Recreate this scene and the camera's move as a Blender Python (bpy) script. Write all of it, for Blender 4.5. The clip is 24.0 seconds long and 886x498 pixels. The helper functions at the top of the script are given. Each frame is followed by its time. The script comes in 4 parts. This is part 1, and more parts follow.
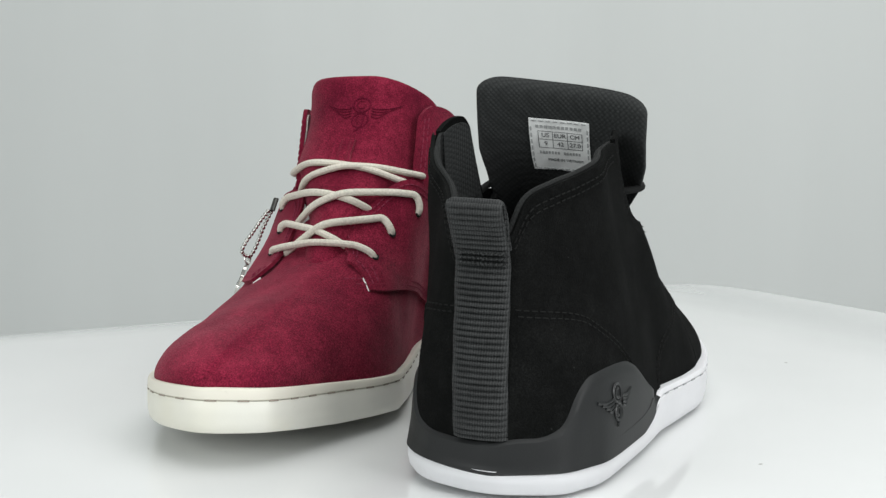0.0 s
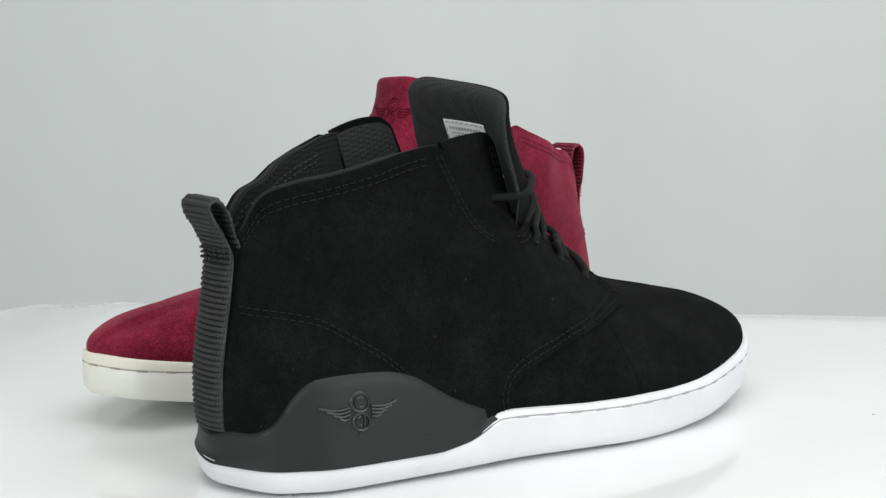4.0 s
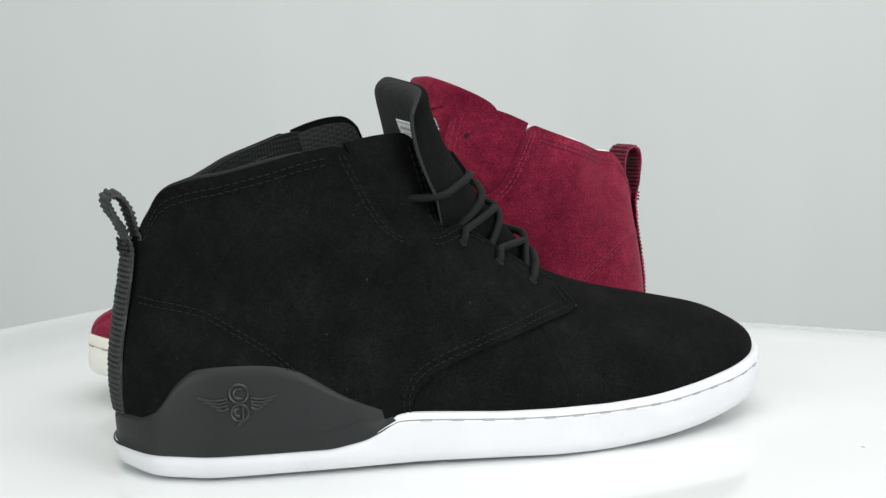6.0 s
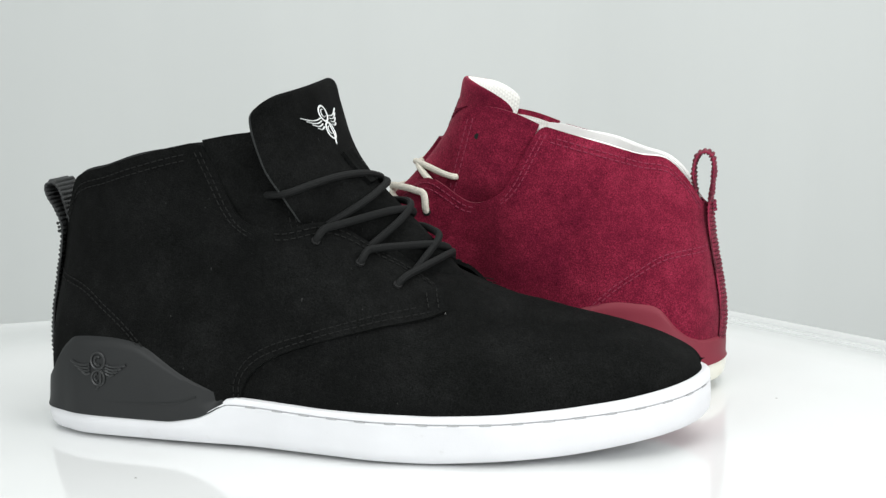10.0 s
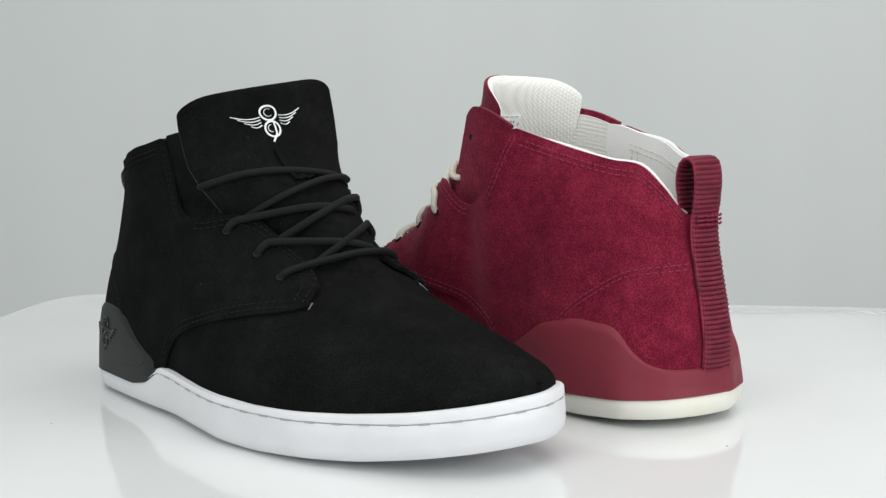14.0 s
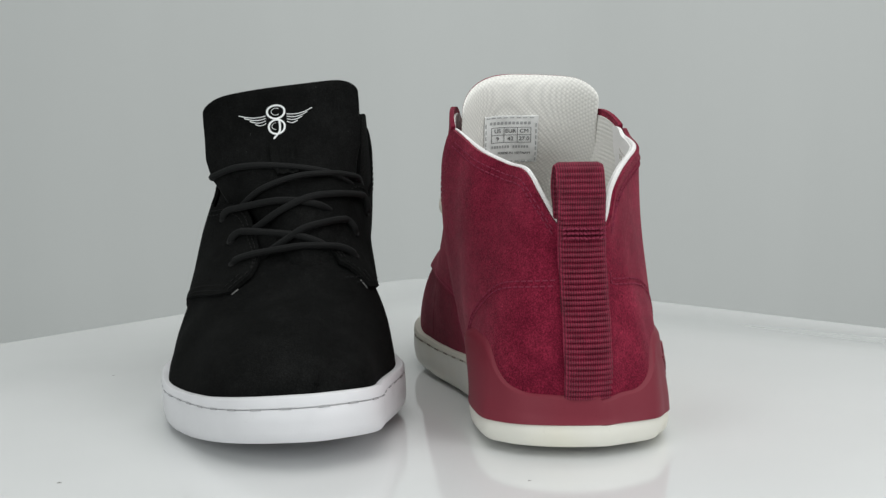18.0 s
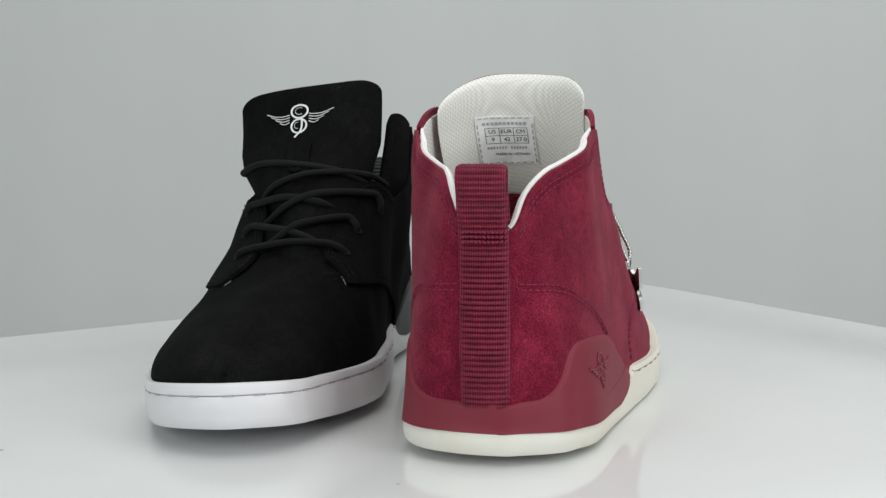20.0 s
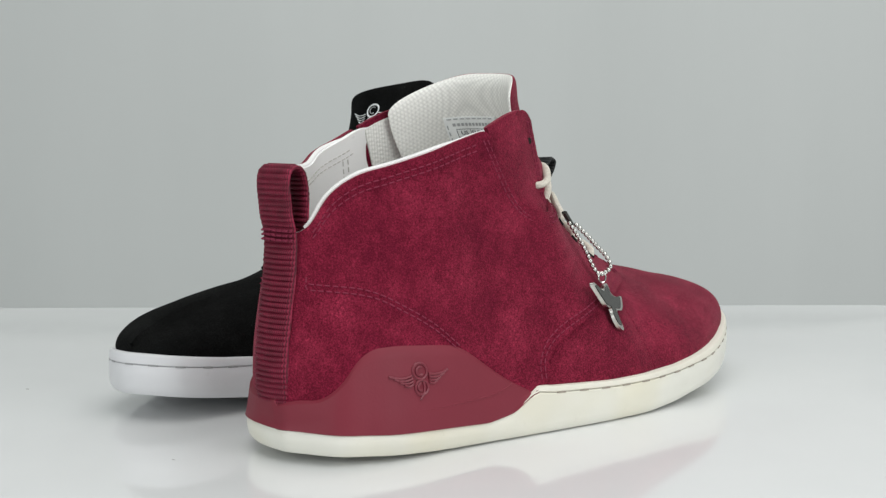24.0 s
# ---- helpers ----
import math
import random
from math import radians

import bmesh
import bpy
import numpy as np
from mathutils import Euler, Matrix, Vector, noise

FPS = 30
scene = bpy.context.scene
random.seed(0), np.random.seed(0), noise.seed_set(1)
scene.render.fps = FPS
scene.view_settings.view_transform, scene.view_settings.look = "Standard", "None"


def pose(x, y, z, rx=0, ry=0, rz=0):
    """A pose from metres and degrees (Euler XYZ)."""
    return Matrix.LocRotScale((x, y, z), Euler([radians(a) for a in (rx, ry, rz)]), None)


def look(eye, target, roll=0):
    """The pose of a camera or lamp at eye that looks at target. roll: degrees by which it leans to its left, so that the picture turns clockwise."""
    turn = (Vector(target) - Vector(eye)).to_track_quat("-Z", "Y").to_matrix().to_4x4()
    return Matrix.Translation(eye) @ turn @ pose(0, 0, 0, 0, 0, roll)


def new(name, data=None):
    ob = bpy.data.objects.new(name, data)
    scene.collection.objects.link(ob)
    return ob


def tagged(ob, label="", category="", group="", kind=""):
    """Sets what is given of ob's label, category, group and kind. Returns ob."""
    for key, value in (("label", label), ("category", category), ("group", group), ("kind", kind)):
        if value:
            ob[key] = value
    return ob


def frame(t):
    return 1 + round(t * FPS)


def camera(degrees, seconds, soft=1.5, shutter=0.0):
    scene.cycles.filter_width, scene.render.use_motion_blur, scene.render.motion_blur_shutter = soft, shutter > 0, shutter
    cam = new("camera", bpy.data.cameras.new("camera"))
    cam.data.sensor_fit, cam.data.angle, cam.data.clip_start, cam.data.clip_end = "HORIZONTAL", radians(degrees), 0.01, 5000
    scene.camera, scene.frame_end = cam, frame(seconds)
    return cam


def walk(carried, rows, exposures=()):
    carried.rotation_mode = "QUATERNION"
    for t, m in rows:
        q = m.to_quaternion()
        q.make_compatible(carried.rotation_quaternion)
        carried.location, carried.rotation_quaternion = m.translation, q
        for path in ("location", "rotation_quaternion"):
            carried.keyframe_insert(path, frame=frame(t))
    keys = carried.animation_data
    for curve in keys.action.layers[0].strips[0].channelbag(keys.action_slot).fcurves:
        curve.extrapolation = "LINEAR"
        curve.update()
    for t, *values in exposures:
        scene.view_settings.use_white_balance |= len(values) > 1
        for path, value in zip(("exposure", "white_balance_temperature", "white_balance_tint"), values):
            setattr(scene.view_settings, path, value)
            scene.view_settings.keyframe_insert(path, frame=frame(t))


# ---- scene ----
cam = camera(36.40, 24.0, soft=1.4)
EYE = (0.0, -0.6484, 0.1480)
TILT, PAN, ROLL = -0.11078, 0.00716, -0.31
AIM = (EYE[0] + math.sin(PAN) * math.cos(TILT), EYE[1] + math.cos(PAN) * math.cos(TILT), EYE[2] + math.sin(TILT))
walk(cam, [(0.0, look(EYE, AIM, ROLL)), (24.0, look(EYE, AIM, ROLL))],
     exposures=[(0.0, -0.06), (2.5, -0.01), (5.0, 0.03), (7.0, 0.14), (10.5, 0.19), (12.5, 0.0), (14.0, -0.1), (15.5, -0.18), (17.0, -0.38), (18.5, -0.41), (21.0, -0.31), (24.0, -0.3)])

SPEED = 8.610                     # degrees per second, clockwise from above

# ---- light ----
world = bpy.data.worlds.new("studio")
scene.world = world
world.use_nodes = True
world.node_tree.nodes["Background"].inputs[0].default_value = (0.93, 1.0, 0.98, 1)
world.node_tree.nodes["Background"].inputs[1].default_value = 0.39


def softbox(name, eye, target, w, h, power, color):
    data = bpy.data.lights.new(name, "AREA")
    data.shape, data.size, data.size_y, data.energy, data.color = "RECTANGLE", w, h, power, color
    ob = new(name, data)
    ob.matrix_world = look(eye, target)
    return ob


softbox("overhead_softbox", (0.38, -0.2, 1.25), (0.32, -0.02, 0), 1.7, 1.4, 15.6, (1.0, 1.0, 0.99))
softbox("key_softbox", (-1.0, -1.25, 0.62), (0, 0, 0.08), 0.8, 0.8, 10.0, (0.97, 1.0, 1.0))
softbox("fill_softbox", (1.1, -1.15, 0.6), (0, 0, 0.08), 0.8, 0.8, 12.4, (0.98, 0.99, 1.0))

# ---- materials ----


def material(name):
    m = bpy.data.materials.new(name)
    m.use_nodes = True
    nt = m.node_tree
    return m, nt, nt.nodes["Principled BSDF"]


def add(nt, kind, **values):
    n = nt.nodes.new(kind)
    for k, v in values.items():
        n.inputs[k].default_value = v
    return n


def coords(nt, scale=None):
    tc = nt.nodes.new("ShaderNodeTexCoord")
    if scale is None:
        return tc.outputs["Object"]
    mp = nt.nodes.new("ShaderNodeMapping")
    mp.inputs["Scale"].default_value = scale
    nt.links.new(tc.outputs["Object"], mp.inputs["Vector"])
    return mp.outputs["Vector"]


def noise_tex(nt, vec, scale, detail=4.0, rough=0.6):
    n = add(nt, "ShaderNodeTexNoise", Scale=scale, Detail=detail, Roughness=rough)
    nt.links.new(vec, n.inputs["Vector"])
    return n.outputs["Fac"]


def ramp(nt, fac, stops):
    r = nt.nodes.new("ShaderNodeValToRGB")
    el = r.color_ramp.elements
    while len(el) < len(stops):
        el.new(0.5)
    for e, (p, c) in zip(el, stops):
        e.position, e.color = p, (*c, 1)
    nt.links.new(fac, r.inputs["Fac"])
    return r.outputs["Color"]


def mix(nt, fac, a, b, mode="MIX"):
    n = nt.nodes.new("ShaderNodeMix")
    n.data_type, n.blend_type = "RGBA", mode
    for sock, v in ((n.inputs[0], fac), (n.inputs[6], a), (n.inputs[7], b)):
        if isinstance(v, (int, float)):
            sock.default_value = v
        elif isinstance(v, tuple):
            sock.default_value = (*v, 1)
        else:
            nt.links.new(v, sock)
    return n.outputs[2]


def bump(nt, bsdf, height, strength, distance):
    n = add(nt, "ShaderNodeBump", Strength=strength, Distance=distance)
    nt.links.new(height, n.inputs["Height"])
    nt.links.new(n.outputs["Normal"], bsdf.inputs["Normal"])


def suede(name, dark, mid, light, sheen, tint, lint=None):
    m, nt, b = material(name)
    v = coords(nt)
    nap = noise_tex(nt, v, 34, 7, 0.7)
    fuzz = noise_tex(nt, v, 1900, 2, 0.6)
    speck = noise_tex(nt, v, 1450, 3, 0.65)
    brushed = noise_tex(nt, v, 260, 5, 0.7)
    base = ramp(nt, nap, [(0.28, dark), (0.5, mid), (0.74, light)])
    fine = ramp(nt, fuzz, [(0.3, (0.6, 0.6, 0.6)), (0.7, (1.4, 1.4, 1.4))])
    base = mix(nt, 0.6, base, fine, "MULTIPLY")
    spots = ramp(nt, speck, [(0.3, (0.42, 0.42, 0.42)), (0.52, (0.97, 0.97, 0.97)), (0.73, (1.8, 1.74, 1.74))])
    rubbed = ramp(nt, noise_tex(nt, v, 16, 4, 0.6), [(0.35, (0.68, 0.68, 0.68)), (0.65, (1, 1, 1))])
    base = mix(nt, rubbed, base, spots, "MULTIPLY")
    strokes = ramp(nt, brushed, [(0.32, (0.72, 0.72, 0.72)), (0.7, (1.3, 1.3, 1.3))])
    base = mix(nt, 0.6, base, strokes, "MULTIPLY")
    if lint:
        fluff = ramp(nt, noise_tex(nt, coords(nt, (1.0, 1.0, 0.6)), 560, 2, 0.5), [(0.75, (0, 0, 0)), (0.79, (0.8, 0.8, 0.8))])
        base = mix(nt, fluff, base, lint)
    nt.links.new(base, b.inputs["Base Color"])
    b.inputs["Roughness"].default_value = 0.95
    b.inputs["Specular IOR Level"].default_value = 0.05
    b.inputs["Sheen Weight"].default_value = sheen
    b.inputs["Sheen Roughness"].default_value = 0.4
    b.inputs["Sheen Tint"].default_value = (*tint, 1)
    bump(nt, b, speck, 0.5, 0.0006)
    return m


def rubber(name, color, rough, grain=0.25, spec=0.5, aged=None, knurl=False):
    m, nt, b = material(name)
    v = coords(nt)
    big, fine = noise_tex(nt, v, 30, 3), noise_tex(nt, v, 900, 2)
    lo, hi = tuple(c * 0.95 for c in color), tuple(min(1, c * 1.03) for c in color)
    col = ramp(nt, big, [(0.3, lo), (0.7, hi)])
    if aged:
        patch = ramp(nt, noise_tex(nt, v, 11, 3), [(0.48, (0, 0, 0)), (0.72, (0.5, 0.5, 0.5))])
        col = mix(nt, patch, col, aged)
    scuff = ramp(nt, noise_tex(nt, v, 140, 6, 0.75), [(0.62, (1, 1, 1)), (0.8, (0.86, 0.85, 0.83))])
    nt.links.new(mix(nt, 1.0, col, scuff, "MULTIPLY"), b.inputs["Base Color"])
    b.inputs["Roughness"].default_value = rough
    b.inputs["Specular IOR Level"].default_value = spec
    if knurl:
        ck = add(nt, "ShaderNodeTexChecker", Scale=1.0)
        mp = nt.nodes.new("ShaderNodeMapping")
        mp.inputs["Location"].default_value = (0.5, 0.5, 0.5)
        mp.inputs["Rotation"].default_value = (0, radians(45), 0)
        mp.inputs["Scale"].default_value = (620, 0, 620)
        tc = nt.nodes.new("ShaderNodeTexCoord")
        nt.links.new(tc.outputs["Object"], mp.inputs["Vector"])
        nt.links.new(mp.outputs["Vector"], ck.inputs["Vector"])
        sx = nt.nodes.new("ShaderNodeSeparateXYZ")
        nt.links.new(tc.outputs["Object"], sx.inputs[0])
        fades = []
        for axis, lo_, hi_ in (("X", 0.232, 0.212), ("Y", 0.008, 0.016)):     # the inner side is knurled, the toe's tip is smooth
            mr = nt.nodes.new("ShaderNodeMapRange")
            mr.inputs["From Min"].default_value, mr.inputs["From Max"].default_value = lo_, hi_
            nt.links.new(sx.outputs[axis], mr.inputs["Value"])
            fades.append(mr.outputs["Result"])
        mu = nt.nodes.new("ShaderNodeMath")
        mu.operation = "MULTIPLY"
        nt.links.new(fades[0], mu.inputs[0])
        nt.links.new(fades[1], mu.inputs[1])
        once, mu = mu, nt.nodes.new("ShaderNodeMath")
        mu.operation = "MULTIPLY"
        nt.links.new(ck.outputs["Fac"], mu.inputs[0])
        nt.links.new(once.outputs[0], mu.inputs[1])
        bump(nt, b, mu.outputs[0], 1.0, 0.0008)
    else:
        bump(nt, b, fine, grain, 0.0002)
    return m


def fabric(name, color, scale, strength, rough=0.9):
    m, nt, b = material(name)
    v = coords(nt, (scale, scale, scale))
    v.node.inputs["Rotation"].default_value = (radians(45), radians(12), 0)
    vo = add(nt, "ShaderNodeTexVoronoi", Scale=1.0, Randomness=0.1)
    nt.links.new(v, vo.inputs["Vector"])
    d = vo.outputs["Distance"]
    lo, hi = tuple(c * (1 - 0.4 * strength) for c in color), tuple(min(1, c * 1.04) for c in color)
    nt.links.new(ramp(nt, d, [(0.2, hi), (0.75, lo)]), b.inputs["Base Color"])
    b.inputs["Roughness"].default_value = rough
    b.inputs["Specular IOR Level"].default_value = 0.2
    inv = add(nt, "ShaderNodeMath")
    inv.operation = "SUBTRACT"
    inv.inputs[0].default_value = 1.0
    nt.links.new(d, inv.inputs[1])
    bump(nt, b, inv.outputs[0], strength, 0.0005)
    return m


def cord(name, color):
    m, nt, b = material(name)
    w = add(nt, "ShaderNodeTexNoise", Scale=900.0, Detail=2.0)
    nt.links.new(coords(nt), w.inputs["Vector"])
    lo, hi = tuple(c * 0.88 for c in color), tuple(min(1, c * 1.06) for c in color)
    nt.links.new(ramp(nt, w.outputs["Fac"], [(0.35, lo), (0.65, hi)]), b.inputs["Base Color"])
    b.inputs["Roughness"].default_value = 0.85
    b.inputs["Specular IOR Level"].default_value = 0.2
    bump(nt, b, w.outputs["Fac"], 0.25, 0.0003)
    return m


def webbing(name, color):
    """Ribbed tape: fine warp threads run across the ribs."""
    m, nt, b = material(name)
    v = coords(nt)
    w = add(nt, "ShaderNodeTexWave", Scale=330.0, Distortion=1.3, Detail=1.0)
    w.bands_direction = "Y"
    nt.links.new(v, w.inputs["Vector"])
    lo, hi = tuple(c * 0.5 for c in color), tuple(min(1, c * 1.4) for c in color)
    col = ramp(nt, w.outputs["Fac"], [(0.2, lo), (0.8, hi)])
    worn = ramp(nt, noise_tex(nt, v, 160, 4, 0.6), [(0.3, (0.7, 0.7, 0.7)), (0.7, (1.2, 1.2, 1.2))])
    nt.links.new(mix(nt, 1.0, col, worn, "MULTIPLY"), b.inputs["Base Color"])
    b.inputs["Roughness"].default_value = 0.6
    b.inputs["Specular IOR Level"].default_value = 0.35
    bump(nt, b, w.outputs["Fac"], 0.5, 0.0003)
    return m


def plain(name, color, rough, metal=0.0, spec=0.5):
    m, nt, b = material(name)
    nz = noise_tex(nt, coords(nt), 300, 2)
    lo = tuple(c * 0.9 for c in color)
    nt.links.new(ramp(nt, nz, [(0.3, lo), (0.7, color)]), b.inputs["Base Color"])
    b.inputs["Roughness"].default_value, b.inputs["Metallic"].default_value = rough, metal
    b.inputs["Specular IOR Level"].default_value = spec
    return m


def board_mat():
    m, nt, b = material("white_acrylic")
    v = coords(nt)
    nt.links.new(ramp(nt, noise_tex(nt, v, 6, 3), [(0.3, (0.72, 0.73, 0.73)), (0.7, (0.76, 0.77, 0.77))]), b.inputs["Base Color"])
    sm = noise_tex(nt, v, 9, 5)
    r = add(nt, "ShaderNodeMapRange")
    r.inputs["To Min"].default_value, r.inputs["To Max"].default_value = 0.05, 0.12
    nt.links.new(sm, r.inputs["Value"])
    nt.links.new(r.outputs["Result"], b.inputs["Roughness"])
    return m


def cloth_mat():
    m, nt, b = material("grey_cloth")
    v = coords(nt, (1.0, 1.0, 0.12))
    streak = noise_tex(nt, v, 5.5, 4, 0.55)
    nt.links.new(ramp(nt, streak, [(0.3, (0.645, 0.665, 0.655)), (0.7, (0.675, 0.695, 0.685))]), b.inputs["Base Color"])
    b.inputs["Roughness"].default_value = 0.95
    b.inputs["Specular IOR Level"].default_value = 0.1
    return m


BLACK = dict(
    suede=suede("black_suede", (0.0036, 0.004, 0.0038), (0.006, 0.0064, 0.0062), (0.0105, 0.011, 0.0107), 0.0, (0.5, 0.5, 0.5), (0.04, 0.04, 0.039)),
    counter=rubber("black_rubber", (0.0135, 0.0145, 0.015), 0.52, 0.25, 0.32),
    sole=rubber("white_rubber", (0.71, 0.71, 0.73), 0.45, 0.15),
    strip=rubber("white_strip", (0.72, 0.72, 0.74), 0.6, 0.3, knurl=True),
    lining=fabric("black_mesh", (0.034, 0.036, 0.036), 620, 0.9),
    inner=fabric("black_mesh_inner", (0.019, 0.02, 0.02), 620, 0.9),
    tab=webbing("black_webbing", (0.026, 0.0275, 0.028)),
    lace=cord("black_cord", (0.009, 0.0095, 0.0095)),
    stitch=plain("black_thread", (0.014, 0.0142, 0.0138), 0.9, 0.0, 0.1),
    binding=fabric("black_binding", (0.02, 0.021, 0.021), 900, 0.6),
    print=plain("silver_print", (0.82, 0.84, 0.84), 0.35, 0.2),
    groove=plain("grey_groove", (0.42, 0.42, 0.43), 0.9),
    emblem=rubber("black_emblem_rubber", (0.014, 0.015, 0.0155), 0.38),
    badge="silver print stroke", edge=plain("grey_raw_edge", (0.16, 0.16, 0.155), 0.9), inner_stitch=plain("charcoal_thread", (0.03, 0.03, 0.03), 0.8),
    foot=fabric("black_insole", (0.01, 0.01, 0.01), 500, 0.5))
RED = dict(
    suede=suede("red_suede", (0.098, 0.006, 0.0195), (0.165, 0.012, 0.031), (0.265, 0.024, 0.054), 0.29, (0.9, 0.38, 0.44)),
    counter=rubber("red_rubber", (0.19, 0.021, 0.037), 0.55, 0.25, 0.3),
    sole=rubber("cream_rubber", (0.76, 0.75, 0.68), 0.42, 0.15, aged=(0.72, 0.66, 0.45)),
    strip=rubber("cream_strip", (0.74, 0.71, 0.62), 0.6, 0.4, knurl=True),
    lining=fabric("white_mesh", (0.84, 0.83, 0.79), 700, 0.5),
    inner=fabric("pale_lining", (0.84, 0.83, 0.82), 2400, 0.1),
    tab=webbing("red_webbing", (0.17, 0.008, 0.03)),
    lace=cord("cream_cord", (0.66, 0.62, 0.54)),
    stitch=plain("red_thread", (0.24, 0.036, 0.07), 0.9, 0.0, 0.1),
    binding=fabric("white_binding", (0.82, 0.81, 0.80), 1400, 0.2),
    print=suede("red_emboss", (0.08, 0.005, 0.016), (0.11, 0.007, 0.022), (0.15, 0.012, 0.032), 0.05, (0.9, 0.35, 0.45)),
    groove=plain("brown_groove", (0.36, 0.31, 0.26), 0.9),
    emblem=rubber("red_emblem_rubber", (0.18, 0.02, 0.036), 0.4),
    badge="embossed suede stroke", inner_stitch=plain("taupe_thread", (0.56, 0.53, 0.5), 0.8),
    foot=fabric("cream_insole", (0.62, 0.6, 0.55), 500, 0.5))
LABEL_WHITE = plain("satin_label", (0.9, 0.91, 0.9), 0.5)
INK = plain("grey_ink", (0.06, 0.06, 0.065), 0.7)
INK_PALE = plain("pale_ink", (0.42, 0.43, 0.43), 0.7)
# near-black that stands in for the shade inside the lace holes
HOLE_SHADE = plain("hole_shade_black", (0.004, 0.004, 0.004), 0.95)
STEEL = plain("polished_steel", (0.62, 0.61, 0.58), 0.16, 1.0)
DARK_STEEL = plain("smoked_enamel", (0.045, 0.045, 0.04), 0.18, 0.3)
CRUMB = plain("grey_lint", (0.25, 0.25, 0.24), 0.9)
BOARD, CLOTH = board_mat(), cloth_mat()
GREY_PAINT = plain("grey_paint", (0.5, 0.5, 0.5), 0.8)

# ---- mesh helpers ----
MM = 0.001


def mesh_ob(name, verts, faces, mat, parent=None, label="", angle=35.0):
    me = bpy.data.meshes.new(name)
    me.from_pydata([tuple(map(float, v)) for v in verts], [], [tuple(map(int, f)) for f in faces])
    me.materials.append(mat)
    me.polygons.foreach_set("use_smooth", [True] * len(me.polygons))
    me.update()
    me.set_sharp_from_angle(angle=radians(angle))
    ob = new(name, me)
    if parent is not None:
        ob.parent = parent
    if label:
        ob["label"] = label
    return ob


def grid_faces(n, m, off=0, flip=False, wrap=False):
    f = []
    for i in range(n if wrap else n - 1):
        k = (i + 1) % n
        for j in range(m - 1):
            q = (off + i * m + j, off + k * m + j, off + k * m + j + 1, off + i * m + j + 1)
            f.append(q[::-1] if flip else q)
    return f


def normals_of(P):
    a, b = np.gradient(P, axis=0), np.gradient(P, axis=1)
    n = np.cross(a, b)
    return n / (np.linalg.norm(n, axis=2, keepdims=True) + 1e-12)


def sheet(outer, inner):
    """Verts and faces of a solid between two grids of points."""
    n, m = outer.shape[:2]
    v = np.concatenate([outer.reshape(-1, 3), inner.reshape(-1, 3)])
    f = grid_faces(n, m) + grid_faces(n, m, n * m, True)
    k = n * m
    for j in range(m - 1):
        f.append((j, j + 1, k + j + 1, k + j))
        o = (n - 1) * m
        f.append((o + j + 1, o + j, k + o + j, k + o + j + 1))
    for i in range(n - 1):
        a, b = i * m, (i + 1) * m
        f.append((b, a, k + a, k + b))
        f.append((a + m - 1, b + m - 1, k + b + m - 1, k + a + m - 1))
    return v, f


def tube(points, radius, sides=8, flat=1.0):
    P = np.array(points, float)
    n = len(P)
    t = np.gradient(P, axis=0)
    t /= np.linalg.norm(t, axis=1, keepdims=True) + 1e-12
    up = np.array([0.0, 0.0, 1.0]) if abs(t[0][2]) < 0.9 else np.array([1.0, 0, 0])
    v = []
    a = np.cross(t[0], up)
    a /= np.linalg.norm(a)
    for i in range(n):
        a = a - t[i] * (a @ t[i])
        a /= np.linalg.norm(a) + 1e-12
        b = np.cross(t[i], a)
        for k in range(sides):
            c = 2 * math.pi * k / sides
            v.append(P[i] + radius * (math.cos(c) * a + flat * math.sin(c) * b))
    f = []
    for i in range(n - 1):
        for k in range(sides):
            l = (k + 1) % sides
            f.append((i * sides + k, i * sides + l, (i + 1) * sides + l, (i + 1) * sides + k))
    f.append(tuple(range(sides))[::-1])
    f.append(tuple((n - 1) * sides + k for k in range(sides)))
    return v, f


def joined(pieces):
    v, f = [], []
    for pv, pf in pieces:
        o = len(v)
        v.extend(pv)
        f.extend([tuple(i + o for i in q) for q in pf])
    return v, f


def curve_at(P, s):
    """Catmull-Rom through the rows of P at the numbers s."""
    P = np.asarray(P, float)
    s = np.clip(np.asarray(s, float), 0, len(P) - 1)
    Q = np.concatenate([[2 * P[0] - P[1]], P, [2 * P[-1] - P[-2]]])
    i = np.minimum(s.astype(int), len(P) - 2)
    u = (s - i)[(...,) + (None,) * (P.ndim - 1)]
    a, b, c, d = Q[i], Q[i + 1], Q[i + 2], Q[i + 3]
    return 0.5 * (2 * b + (c - a) * u + (2 * a - 5 * b + 4 * c - d) * u ** 2 + (3 * b - a - 3 * c + d) * u ** 3)


def smooth_line(points, n):
    return curve_at(points, np.linspace(0, len(points) - 1, n))


